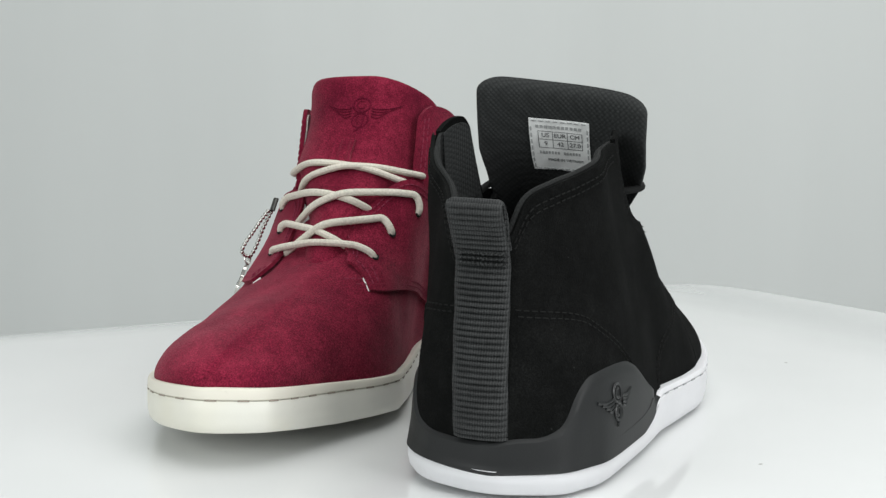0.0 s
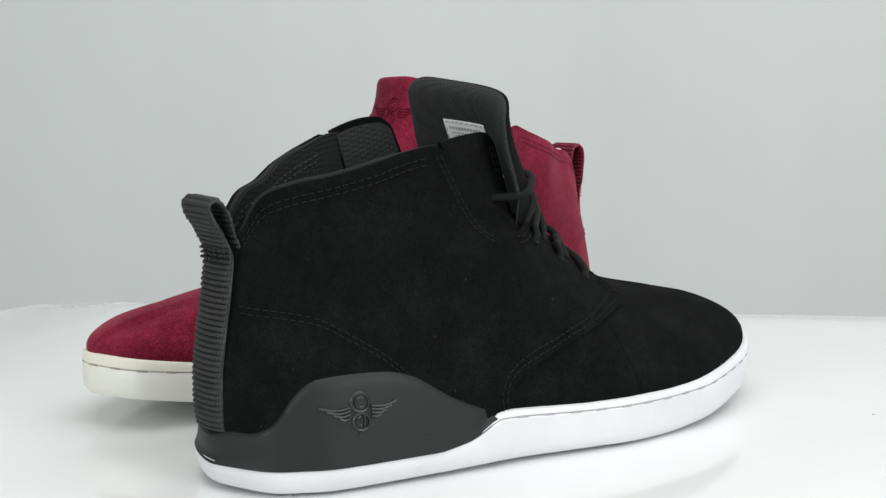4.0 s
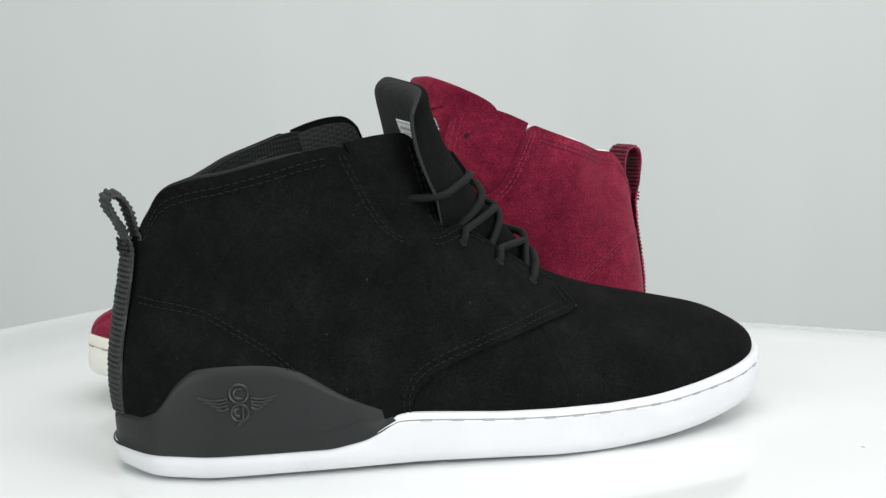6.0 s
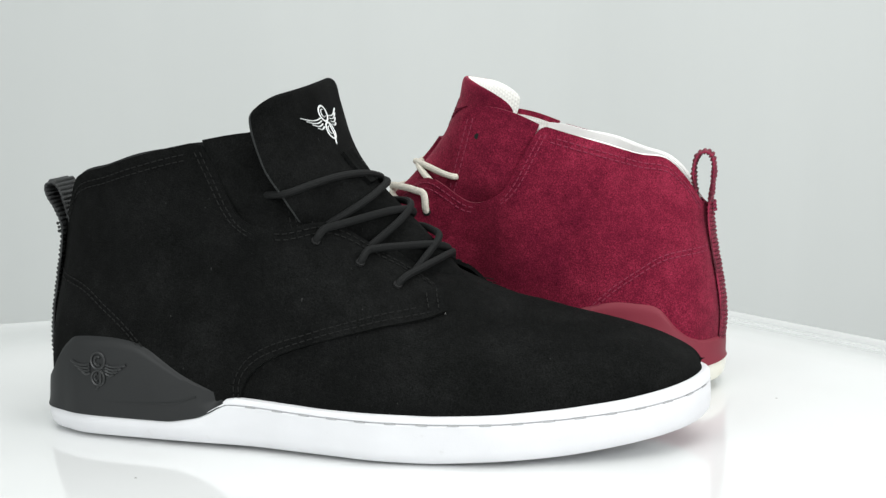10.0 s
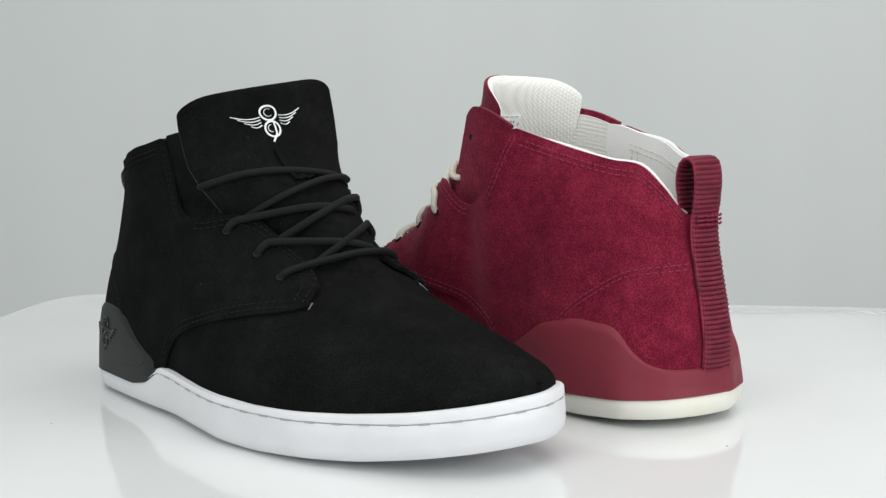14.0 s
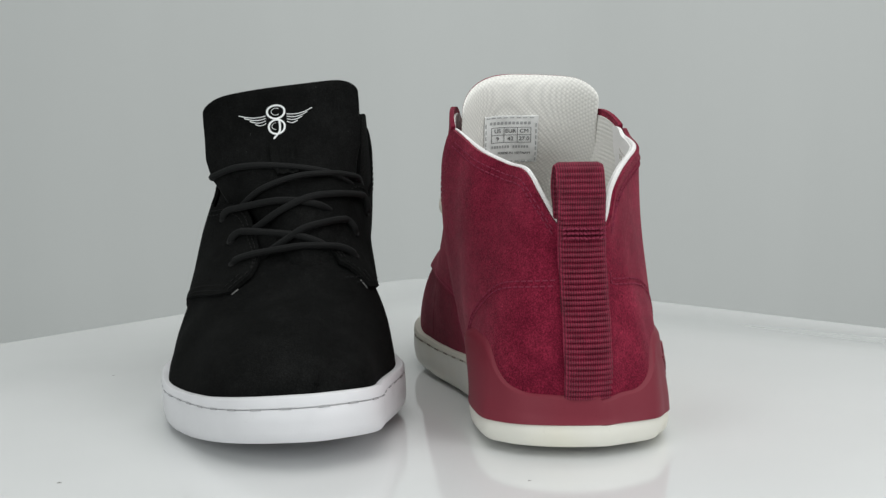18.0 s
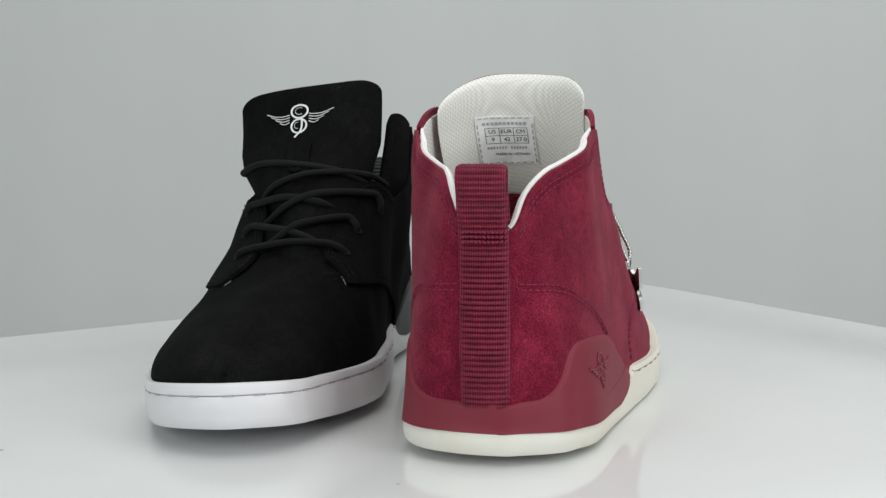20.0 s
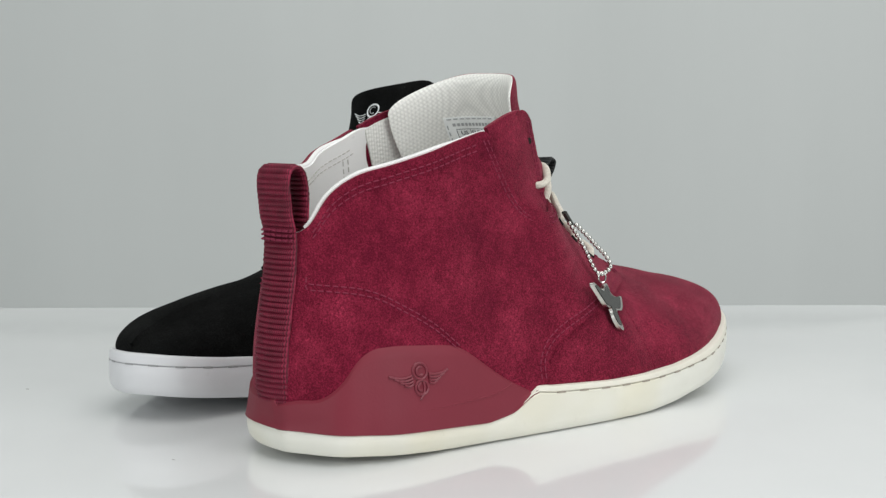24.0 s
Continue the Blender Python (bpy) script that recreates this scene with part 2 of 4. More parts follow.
# ---- the shoe's last: side surface from heel (s=0) to toe (s=19), sole (v=0) to collar or ridge (v=1), in mm ----
OUT_X = [-40, -37.6, -30.6, -20, -7, 25, 50, 72, 90, 108, 125, 140, 157, 178, 198, 218, 235, 247, 254.5, 257.8]
BLACK_LAST = dict(
    out={-1: [0, 10.5, 25.2, 32.9, 39.1, 45.1, 48.8, 51.2, 55.1, 59, 62.4, 62.6, 61.9, 59.3, 52.9, 45.4, 36.6, 26.6, 14, 0],
         1: [0, 12.3, 26.3, 35.4, 39.4, 39.2, 37.3, 38, 41.2, 44.1, 45.8, 46.6, 48, 45.3, 38.7, 32.7, 29.3, 23.6, 12.2, 0]},
    top_y={-1: [-6.6, 0.7, 5.7, 13.7, 19.6, 25.3, 24.8, 25.8, 19.9, 8.6, -1.6, -7.6, -9.2, -7.7, -6.6, -5.9, -4.8, -4.7, -2.7, -1.2],
           1: [6.6, 15.2, 20.9, 25.1, 30.3, 39.1, 44.7, 47.9, 46.3, 39.3, 31, 22, 11.8, 11.1, 10.7, 9.6, 7.7, 6.1, 3, 1.2]},
    top_z={-1: [85.8, 92.2, 106, 111.2, 113.8, 117.6, 121.3, 123.7, 120.8, 110, 98.1, 87.3, 67.4, 53.5, 47.4, 42.6, 37.8, 33.2, 28.9, 24.5],
           1: [85.7, 84.5, 94.3, 104.3, 108.4, 113.8, 119.3, 124, 122, 112.2, 100.5, 88.1, 67.7, 52.7, 46.5, 40.6, 34.9, 30.8, 27.5, 24.5]},
    belly={-1: [7.4, 7.6, 7.6, 6.7, 6, 5.5, 3.9, 2.3, 1.9, 3.4, 6.1, 8.5, 10.2, 10.7, 10.1, 9.3, 8.1, 6.4, 4.7, 2.8],
           1: [7.5, 5.8, 3.9, 1.4, -1.1, -1.9, -1.7, -1.1, -0.5, -0.1, -0.1, 0, 1.1, 2.6, 3.7, 4.4, 4.6, 4.2, 3.6, 2.8]},
    waist={-1: [-1.3, -4.5, -7, -8, -6.6, -4.4, -3.8, -4.4, -4.7, -3.3, -1, 0.5, 0.7, 0.1, 0.5, 0.4, 0.1, -0.5, -1.1, -1.6],
           1: [-1.3, -0.6, -0.1, -0.5, -0.5, 1.5, 4, 6, 4.9, 1.3, -0.7, -1.4, -1.5, -1.5, -1.8, -2, -2.1, -2.3, -2, -1.6]},
    lift={-1: [-0.6, -2.3, -3.8, -4.6, -4.4, -3.8, -3.4, -3.2, -3, -2.2, -0.7, 1, 2.9, 4.7, 5.8, 5.9, 4.9, 2.8, 0.4, -1.7],
          1: [-0.5, -0.3, -0.2, -0.2, -0.3, -0.3, -0.3, -0.2, -0.1, -0.1, -0.2, -0.3, -0.4, -0.4, -0.6, -0.9, -1.5, -1.9, -1.8, -1.7]},
    counter={-1: [20, 21.9, 21.9, 25.9, 36.9, 42.2, 43.3, 43.6, 41, 34.1, 27.3, 20.1],
             1: [20.5, 19.8, 19.8, 22.6, 28.8, 37.6, 40.5, 38, 35.9, 29.3, 17.3]},
    top_x=[-29.8, -25.5, -18.9, -10.1, 2.5, 16.5, 32.9, 51, 71.8, 89.1, 104.1, 117.6, 138.9, 171, 194.8, 215.5, 232.1, 242.8, 250.8, 254.4],
    sole_bottom=[0.1, -0.6, -0.7, -0.9, -1.4, -2.6, -3.3, -4.3, -3.9, -3.6, -3.5, -1.2, 1.1, 2.4],
    sole_top=[9.7, 9.9, 9.7, 9.1, 11.2, 14.6, 19.4, 19.1, 16.7, 16.1, 15.3, 15.4, 16, 17.7, 20, 21.5])
RED_LAST = dict(
    out={-1: [0, 9, 23.5, 30.7, 36.9, 42.6, 47.7, 52.4, 56.5, 59.7, 62, 61.8, 61.3, 59.3, 52.9, 43.9, 34, 23.7, 12.2, 0],
         1: [0, 16.6, 30.7, 39.5, 43.3, 42.4, 37.9, 35.4, 36.9, 40, 43.5, 45.9, 48.6, 46.3, 38.7, 32.6, 28.6, 23.6, 12.2, 0]},
    top_y={-1: [-5.4, 3.9, 9, 15.2, 21.9, 29.3, 30.3, 31.4, 24.9, 12, -0.4, -8.2, -10.8, -9.7, -8.6, -7.5, -5.5, -4.5, -1.9, -0.2],
           1: [5.4, 15.2, 21.3, 25.1, 30, 38.3, 42.2, 45.3, 44.5, 38.6, 31.2, 22.5, 12.3, 11.6, 10.9, 9.7, 7.7, 5.9, 2.5, 0.2]},
    top_z={-1: [85.6, 88.4, 100.6, 107.8, 111.4, 115.8, 120.1, 123.7, 121.8, 110.9, 98.2, 87.1, 67.6, 53.9, 47.9, 42.6, 38.2, 34.3, 30.2, 25.6],
           1: [85.6, 88.4, 99.8, 108.5, 110.5, 114.9, 119.7, 124.1, 122.4, 113.1, 101.1, 88.5, 67.9, 53.2, 47, 41.3, 35.9, 32.1, 28.7, 25.6]},
    belly={-1: [7.5, 6.4, 5.4, 3.8, 2.3, 0.9, -0.8, -2.1, -2.3, -1.2, 0.9, 2.9, 4.9, 6.4, 7.3, 8, 8.3, 7.4, 6.2, 4.7],
           1: [7.5, 5.7, 3.9, 1.9, 0.2, 0.1, 0.8, 1.5, 2.1, 2.5, 2.5, 2.4, 3, 4.1, 4.7, 5, 5.1, 4.8, 4.7, 4.7]},
    waist={-1: [-3.4, -6.6, -9.1, -9.7, -8.1, -5.4, -4.2, -4.1, -3.9, -2.7, -0.9, 0.1, 0.4, 0.1, 1, 1.6, 2.1, 1.9, 1.6, 1],
           1: [-3.4, -2.1, -1, -0.3, 1.2, 4.6, 7.5, 9.6, 8.3, 4.3, 1.9, 0.5, -0.2, -0.7, -1.3, -1.4, -1.4, -1, -0.1, 1]},
    lift={-1: [-0.6, -2.1, -3.4, -4.1, -4, -3.4, -2.9, -2.5, -2.3, -1.8, -0.9, 0.4, 1.9, 3.5, 4.5, 4.7, 4.3, 2.9, 1.2, -0.6],
          1: [-0.6, -0.4, -0.2, -0.3, -0.4, -0.3, -0.2, -0.1, 0, -0.1, -0.2, -0.4, -0.6, -0.7, -0.8, -1, -1.3, -1.4, -1, -0.6]},
    counter={-1: [21.1, 22.6, 22.9, 28.9, 38.4, 42.2, 42.5, 41.1, 39.3, 31.2, 22.7, 13],
             1: [23.2, 22.4, 22.3, 25, 31.3, 40.2, 42.5, 39.8, 37.6, 30.9, 20.9]},
    top_x=[-29.4, -24.8, -17.3, -8.1, 4.4, 18.2, 35.1, 53.2, 73.9, 90.7, 105.1, 118.2, 139.3, 171.2, 195.1, 215.8, 232.7, 243.7, 251.7, 255.1],
    sole_bottom=[0.9, 0.2, -0.9, -3.3, -4.8, -5.8, -6.1, -5.5, -3.6, -2.5, -2.1, 0.7, 3.4, 4.1],
    sole_top=[11.8, 10.7, 8.8, 6, 8.1, 12.8, 16.9, 15.4, 12.6, 12.1, 12.2, 14.2, 16.2, 18.9, 21.4, 22.8])
BASE_Z = [12, 12, 12, 12, 11, 10, 10, 10, 9, 8, 7, 6, 5, 6, 9, 12, 14.5, 16, 17, 17]


def padded(P, Q):
    """The rows of P with the other side's row before and after, so that both sides meet smoothly."""
    return np.concatenate([[Q[1]], P, [Q[-2]]])


def outline_rows(last, side):
    return np.stack([np.array(OUT_X, float), side * np.array(last["out"][side], float), np.zeros(20)], 1)


def side_controls(last, side):
    n = 20
    o = outline_rows(last, side)
    pad = padded(o, outline_rows(last, -side))
    t = pad[2:] - pad[:-2]
    nrm = np.stack([t[:, 1], -t[:, 0], 0 * t[:, 0]], 1) * -side
    nrm /= np.linalg.norm(nrm, axis=1, keepdims=True)
    inset = np.interp(range(n), [0, 2, 3.5, 5, 9, 13, 19], [5.6, 5.0, 3.2, 2.5, 3.2, 4.6, 4.6])
    B = o - nrm * inset[:, None]
    B[:, 2] = BASE_Z
    T = np.stack([np.array(last["top_x"], float), side * np.array(last["top_y"][side], float), np.array(last["top_z"][side], float)], 1)
    P1, P2 = np.zeros((n, 3)), np.zeros((n, 3))
    for i in range(n):
        d = T[i] - B[i]
        if i <= 7:
            bulge = np.interp(i, [0, 2, 4, 5, 7], [2.8, 2.2, 1.0, 1.2, 2.0] if side < 0 else [2.8, 2.6, 2.6, 2.8, 3.0])
            P1[i] = B[i] + d * 0.33 + nrm[i] * bulge
            P2[i] = B[i] + d * 0.67 + nrm[i] * bulge * 0.75
        elif i <= 11:
            P1[i] = B[i] + (d[0] * 0.3, d[1] * (0.10 if side < 0 else -0.06), d[2] * 0.38)
            P2[i] = (B[i][0] + d[0] * 0.75, T[i][1] + (B[i][1] - T[i][1]) * (0.50 if side < 0 else 0.80), B[i][2] + d[2] * 0.76)
        else:
            P1[i] = B[i] + (d[0] * 0.1, 0, d[2] * (np.interp(i, [12, 14, 17], [0.50, 0.52, 0.64]) if side < 0 else 0.66))
            k = np.interp(i, [12, 14, 18], [0.30, 0.42, 0.6]) if side < 0 else 0.74
            P2[i] = (T[i][0] - d[0] * 0.12, T[i][1] + (B[i][1] - T[i][1]) * k, T[i][2] - d[2] * (0.10 if side < 0 else 0.03))
    P1 += nrm * np.array(last["belly"][side])[:, None]
    P2 += nrm * np.array(last["waist"][side])[:, None]
    P2[:, 2] += last["lift"][side]
    return o, nrm, (B, P1, P2, T)


LAST = {}


def surf(side, s, v):
    s, v = np.broadcast_arrays(np.asarray(s, float), np.asarray(v, float))
    c = [curve_at(q, s + 1) for q in LAST[side][2]]
    w = v[..., None]
    return (1 - w) ** 3 * c[0] + 3 * w * (1 - w) ** 2 * c[1] + 3 * w ** 2 * (1 - w) * c[2] + w ** 3 * c[3]


def surf_off(side, s, v, off):
    e = 1e-3
    p = surf(side, s, v)
    n = np.cross(surf(side, s + e, v) - p, surf(side, s, np.asarray(v) + e) - p) * side * -1
    n = n / (np.linalg.norm(n, axis=-1, keepdims=True) + 1e-12)
    return p + n * np.asarray(off)[..., None] if np.ndim(off) else p + n * off


def v_of_z(side, s, z):
    s, z = np.broadcast_arrays(np.asarray(s, float), np.asarray(z, float))
    lo, hi = np.full(s.shape, -0.3), np.ones(s.shape) * 1.2
    for _ in range(22):
        mid = (lo + hi) / 2
        up = surf(side, s, mid)[..., 2] < z
        lo, hi = np.where(up, mid, lo), np.where(up, hi, mid)
    return (lo + hi) / 2


_S, _V = np.meshgrid(np.linspace(2.2, 18.6, 180), np.linspace(0, 1, 50), indexing="ij")
_DENSE = {}


def on_side(side, x, z, off=0.0):
    """The point of the side surface that shows at x, z from the side, moved out by off."""
    x, z = np.broadcast_arrays(np.asarray(x, float), np.asarray(z, float))
    shape = x.shape
    x, z = x.ravel(), z.ravel()
    D = _DENSE[side].reshape(-1, 3)
    k = np.array([np.argmin((D[:, 0] - a) ** 2 + (D[:, 2] - b) ** 2) for a, b in zip(x, z)])
    s, v = _S.ravel()[k].copy(), _V.ravel()[k].copy()
    for _ in range(4):
        p = surf(side, s, v)
        ds, dv = (surf(side, s + 1e-3, v) - p) / 1e-3, (surf(side, s, v + 1e-3) - p) / 1e-3
        rx, rz = x - p[:, 0], z - p[:, 2]
        det = ds[:, 0] * dv[:, 2] - dv[:, 0] * ds[:, 2]
        det = np.where(abs(det) < 1e-3, 1e-3, det)
        s = s + np.clip((rx * dv[:, 2] - dv[:, 0] * rz) / det, -0.3, 0.3)
        v = np.clip(v + np.clip((ds[:, 0] * rz - rx * ds[:, 2]) / det, -0.1, 0.1), 0, 1)
    o = np.broadcast_to(np.asarray(off, float), shape).ravel()
    return surf_off(side, s, v, o).reshape(shape + (3,))


def eased(xs, zs, width=9):
    """A smooth curve of z over x through about these points."""
    q = np.linspace(-60, 280, 341)
    y = np.interp(q, xs, zs)
    k = np.hanning(2 * width + 1)
    y = np.convolve(np.pad(y, width, mode="edge"), k / k.sum(), "valid")
    return lambda x: np.interp(x, q, y)


BOTTOM_X = [-40, -30, -15, 13, 57, 103, 127, 148, 165, 182, 200, 225, 245, 258]
TOP_EDGE_X = [-40, -30, -8, 35, 48, 56, 62, 67, 103, 127, 150, 176, 200, 225, 245, 258]
sole_curve, counter_top = {}, {}


def sole_bottom(x):
    return sole_curve["bottom"](x)


def sole_top(x):
    return sole_curve["top"](x)


def sole_seam(x):
    """The stitched groove under the foxing strip; the strip ends at the heel counter."""
    return sole_top(x) - np.interp(x, [46, 62, 103, 150, 200, 235, 258], [-9, 3.0, 2.8, 3.0, 3.8, 4.7, 5.1])


def use_last(last):
    """Makes this last the one that the shoe's parts are shaped on."""
    raw = {k: side_controls(last, k) for k in (-1, 1)}
    for k in (-1, 1):
        LAST[k] = (padded(raw[k][0], raw[-k][0]), padded(raw[k][1], raw[-k][1]), [padded(a, b) for a, b in zip(raw[k][2], raw[-k][2])])
    for k in (-1, 1):
        _DENSE[k] = surf(k, _S, _V)
        counter_top[k] = last["counter"][k]
    sole_curve["bottom"], sole_curve["top"] = eased(BOTTOM_X, last["sole_bottom"], 14), eased(TOP_EDGE_X, last["sole_top"], 4)


def outline(side, s):
    o = curve_at(LAST[side][0], np.asarray(s) + 1)
    n = curve_at(LAST[side][1], np.asarray(s) + 1)
    return o, n / np.linalg.norm(n, axis=-1, keepdims=True)


def loop_points(n=120):
    s = np.concatenate([np.linspace(0, 4, 22)[:-1], np.linspace(4, 13, 48)[:-1], np.linspace(13, 19, 44)])
    a, an = outline(-1, s)
    b, bn = outline(1, s[1:-1][::-1])
    return np.concatenate([a, b]), np.concatenate([an, bn])


def swept(profile, mat, name, parent, label="", cap=False):
    o, n = loop_points()
    rows = []
    for d, zf in profile:
        p = o - n * d
        p[:, 2] = zf(o[:, 0])
        rows.append(p)
    P = np.stack(rows, 1) * MM
    N, M = P.shape[:2]
    f = grid_faces(N, M, 0, True, wrap=True)
    if cap:
        f.append(tuple(i * M for i in range(N)))
    return mesh_ob(name, P.reshape(-1, 3), f, mat, parent, label)


def emblem_lines(sc, rise=1.0):
    """Strokes of a winged double-ring badge, about 2*sc wide, in its own plane: lists of points."""
    out = []
    for cy, r in ((0.22, 0.25), (-0.30, 0.23)):
        out.append(("badge_ring", [(r * math.cos(a), cy + r * math.sin(a)) for a in np.linspace(0, 2 * math.pi, 25)]))
    out.append(("badge_ring", [(0.13 * math.cos(a), 0.22 + 0.13 * math.sin(a)) for a in np.linspace(0.9, 2 * math.pi - 0.9, 16)]))
    out.append(("badge_ring", [(-0.02 - 0.12 * math.sin(a), -0.28 + 0.11 * math.cos(a)) for a in np.linspace(0, math.pi, 10)]))
    for sgn in (-1, 1):
        for k in range(4):
            y0, x1, y1 = 0.10 - 0.085 * k, 1.05 - 0.15 * k, 0.10 - 0.085 * k + (0.14 - 0.045 * k) * rise
            out.append(("badge_feather", [(sgn * (0.30 + (x1 - 0.30) * t), y0 + (y1 - y0) * t ** 1.6 - 0.06 * math.sin(math.pi * t)) for t in np.linspace(0, 1, 8)]))
    out.append(("badge_tail", [(0.08, -0.12), (0.09, -0.3), (0.07, -0.46), (-0.02, -0.58), (-0.1, -0.68)]))
    return [(nm, [(x * sc, y * sc) for x, y in l]) for nm, l in out]


def dashes(path, length, gap, r, lift=0.0):
    """Stitches along a dense path in mm."""
    P = np.array(path)
    d = np.concatenate([[0], np.cumsum(np.linalg.norm(np.diff(P, axis=0), axis=1))])
    at = lambda q: np.stack([np.interp(q, d, P[:, k]) for k in range(3)], -1)
    out, q = [], 0.3
    while q + length < d[-1]:
        out.append(tube(at(np.array([q, q + length * 0.25, q + length * 0.75, q + length])) * MM, r * MM, 5, 1.0))
        q += length + gap
    return out


def ribbed_strip(path, width, pitch, depth, thick, middle):
    """A woven strap with cross ribs along a path (x, z), its middle line at y = middle(z), bent round the heel."""
    P = np.array(path, float)
    d = np.concatenate([[0], np.cumsum(np.linalg.norm(np.diff(P, axis=0), axis=1))])
    n = int(d[-1] / pitch * 11)
    q = np.linspace(0, d[-1], n)
    c = np.stack([np.interp(q, d, P[:, 0]), np.interp(q, d, P[:, 1])], 1)
    t = np.gradient(c, axis=0)
    t /= np.linalg.norm(t, axis=1, keepdims=True)
    nr = np.stack([-t[:, 1], t[:, 0]], 1)
    rib = depth * np.abs(np.cos(q / pitch * math.pi)) ** 0.7 * (1 + 0.12 * np.sin(q * 0.71) + 0.1 * np.sin(q * 2.3))
    ys = np.array([-0.5, -0.485, -0.4, -0.2, 0, 0.2, 0.4, 0.485, 0.5]) * width
    edge = np.array([0.0, 0.3, 1, 1, 1, 1, 1, 0.3, 0.0])
    wob = 0.12 * np.sin(q * 0.37)
    bent = 0.02 * np.clip((92 - c[:, 1]) / 12, 0, 1)
    outer, inner = np.zeros((n, 9, 3)), np.zeros((n, 9, 3))
    for j, y in enumerate(ys):
        o = thick / 2 + rib * edge[j]
        yy = middle(c[:, 1]) + y + wob * (abs(j - 4) / 4)
        xx = c[:, 0] + bent * y * y
        outer[:, j] = np.stack([xx + nr[:, 0] * o, yy, c[:, 1] + nr[:, 1] * o], 1)
        o = -thick / 2 - rib * edge[j]
        inner[:, j] = np.stack([xx + nr[:, 0] * o, yy, c[:, 1] + nr[:, 1] * o], 1)
    return sheet(outer * MM, inner * MM)


def text_mesh(body, size, mat, name, parent, m):
    cu = bpy.data.curves.new(name, "FONT")
    cu.body, cu.size, cu.align_x, cu.align_y, cu.extrude = body, size, "CENTER", "CENTER", 0.00004
    tmp = bpy.data.objects.new(name, cu)
    scene.collection.objects.link(tmp)
    bpy.context.view_layer.update()
    me = bpy.data.meshes.new_from_object(tmp.evaluated_get(bpy.context.evaluated_depsgraph_get()))
    bpy.data.objects.remove(tmp)
    me.materials.clear()
    me.materials.append(mat)
    ob = new(name, me)
    ob.parent = parent
    ob.matrix_basis = m
    return ob


# ---- the shoe ----
THROAT = {-1: ((100, 20.5), (117, 15.5), (135, 14.5), (148, 18.0)), 1: ((104, 26.0), (122, 21.5), (141, 18.5), (152, 21.0))}


def at_width(side, x, y):
    """The height at which the side surface stands y off the middle plane at x."""
    D = _DENSE[side][:, 12:].reshape(-1, 3)
    near = D[np.argsort((D[:, 0] - x) ** 2 + (np.abs(D[:, 1]) - y) ** 2 * 4)[:6]]
    return float(near[:, 2].mean())


def quarter_front(side):
    throat = [(x, at_width(side, x, y)) for x, y in THROAT[side]]
    if side < 0:
        bot = [(58, 12), (66, 15), (69, 24), (75, 31), (84, 36.5), (97, 41), (112, 44.5), (128, 47.2), (143, 48.4), (151.3, 50.0)]
    else:
        bot = [(58, 12), (66, 15), (69, 24), (75, 31), (84, 36.5), (98, 41), (117, 45), (138, 47.5), (153, 48.5), (160, 49.5)]
    top = [(45, 123.3), (50, 121.5), (55.5, 112), (61, 101), (68, 91), (83, 86.4)] + throat
    return bot, top


def flap_y(side, x, z):
    """The upper eyestay stands on from the collar's front end and curves in over the tongue."""
    top, low = surf(side, 6.9, 1.0), surf(side, 6.9, 0.78)
    y = np.interp(z, [low[2], top[2]], [abs(low[1]), abs(top[1])]) - 0.035 * np.maximum(0, z - top[2])
    return side * (y + 0.6 - (0.0045 if side < 0 else 0.006) * np.maximum(0, x - 50) ** 2)


EYELETS = {-1: ((130.5, 60.5), (115.0, 70.2), (97.3, 80.3)), 1: ((142.0, 61.5), (123.5, 71.5), (104.5, 80.5))}


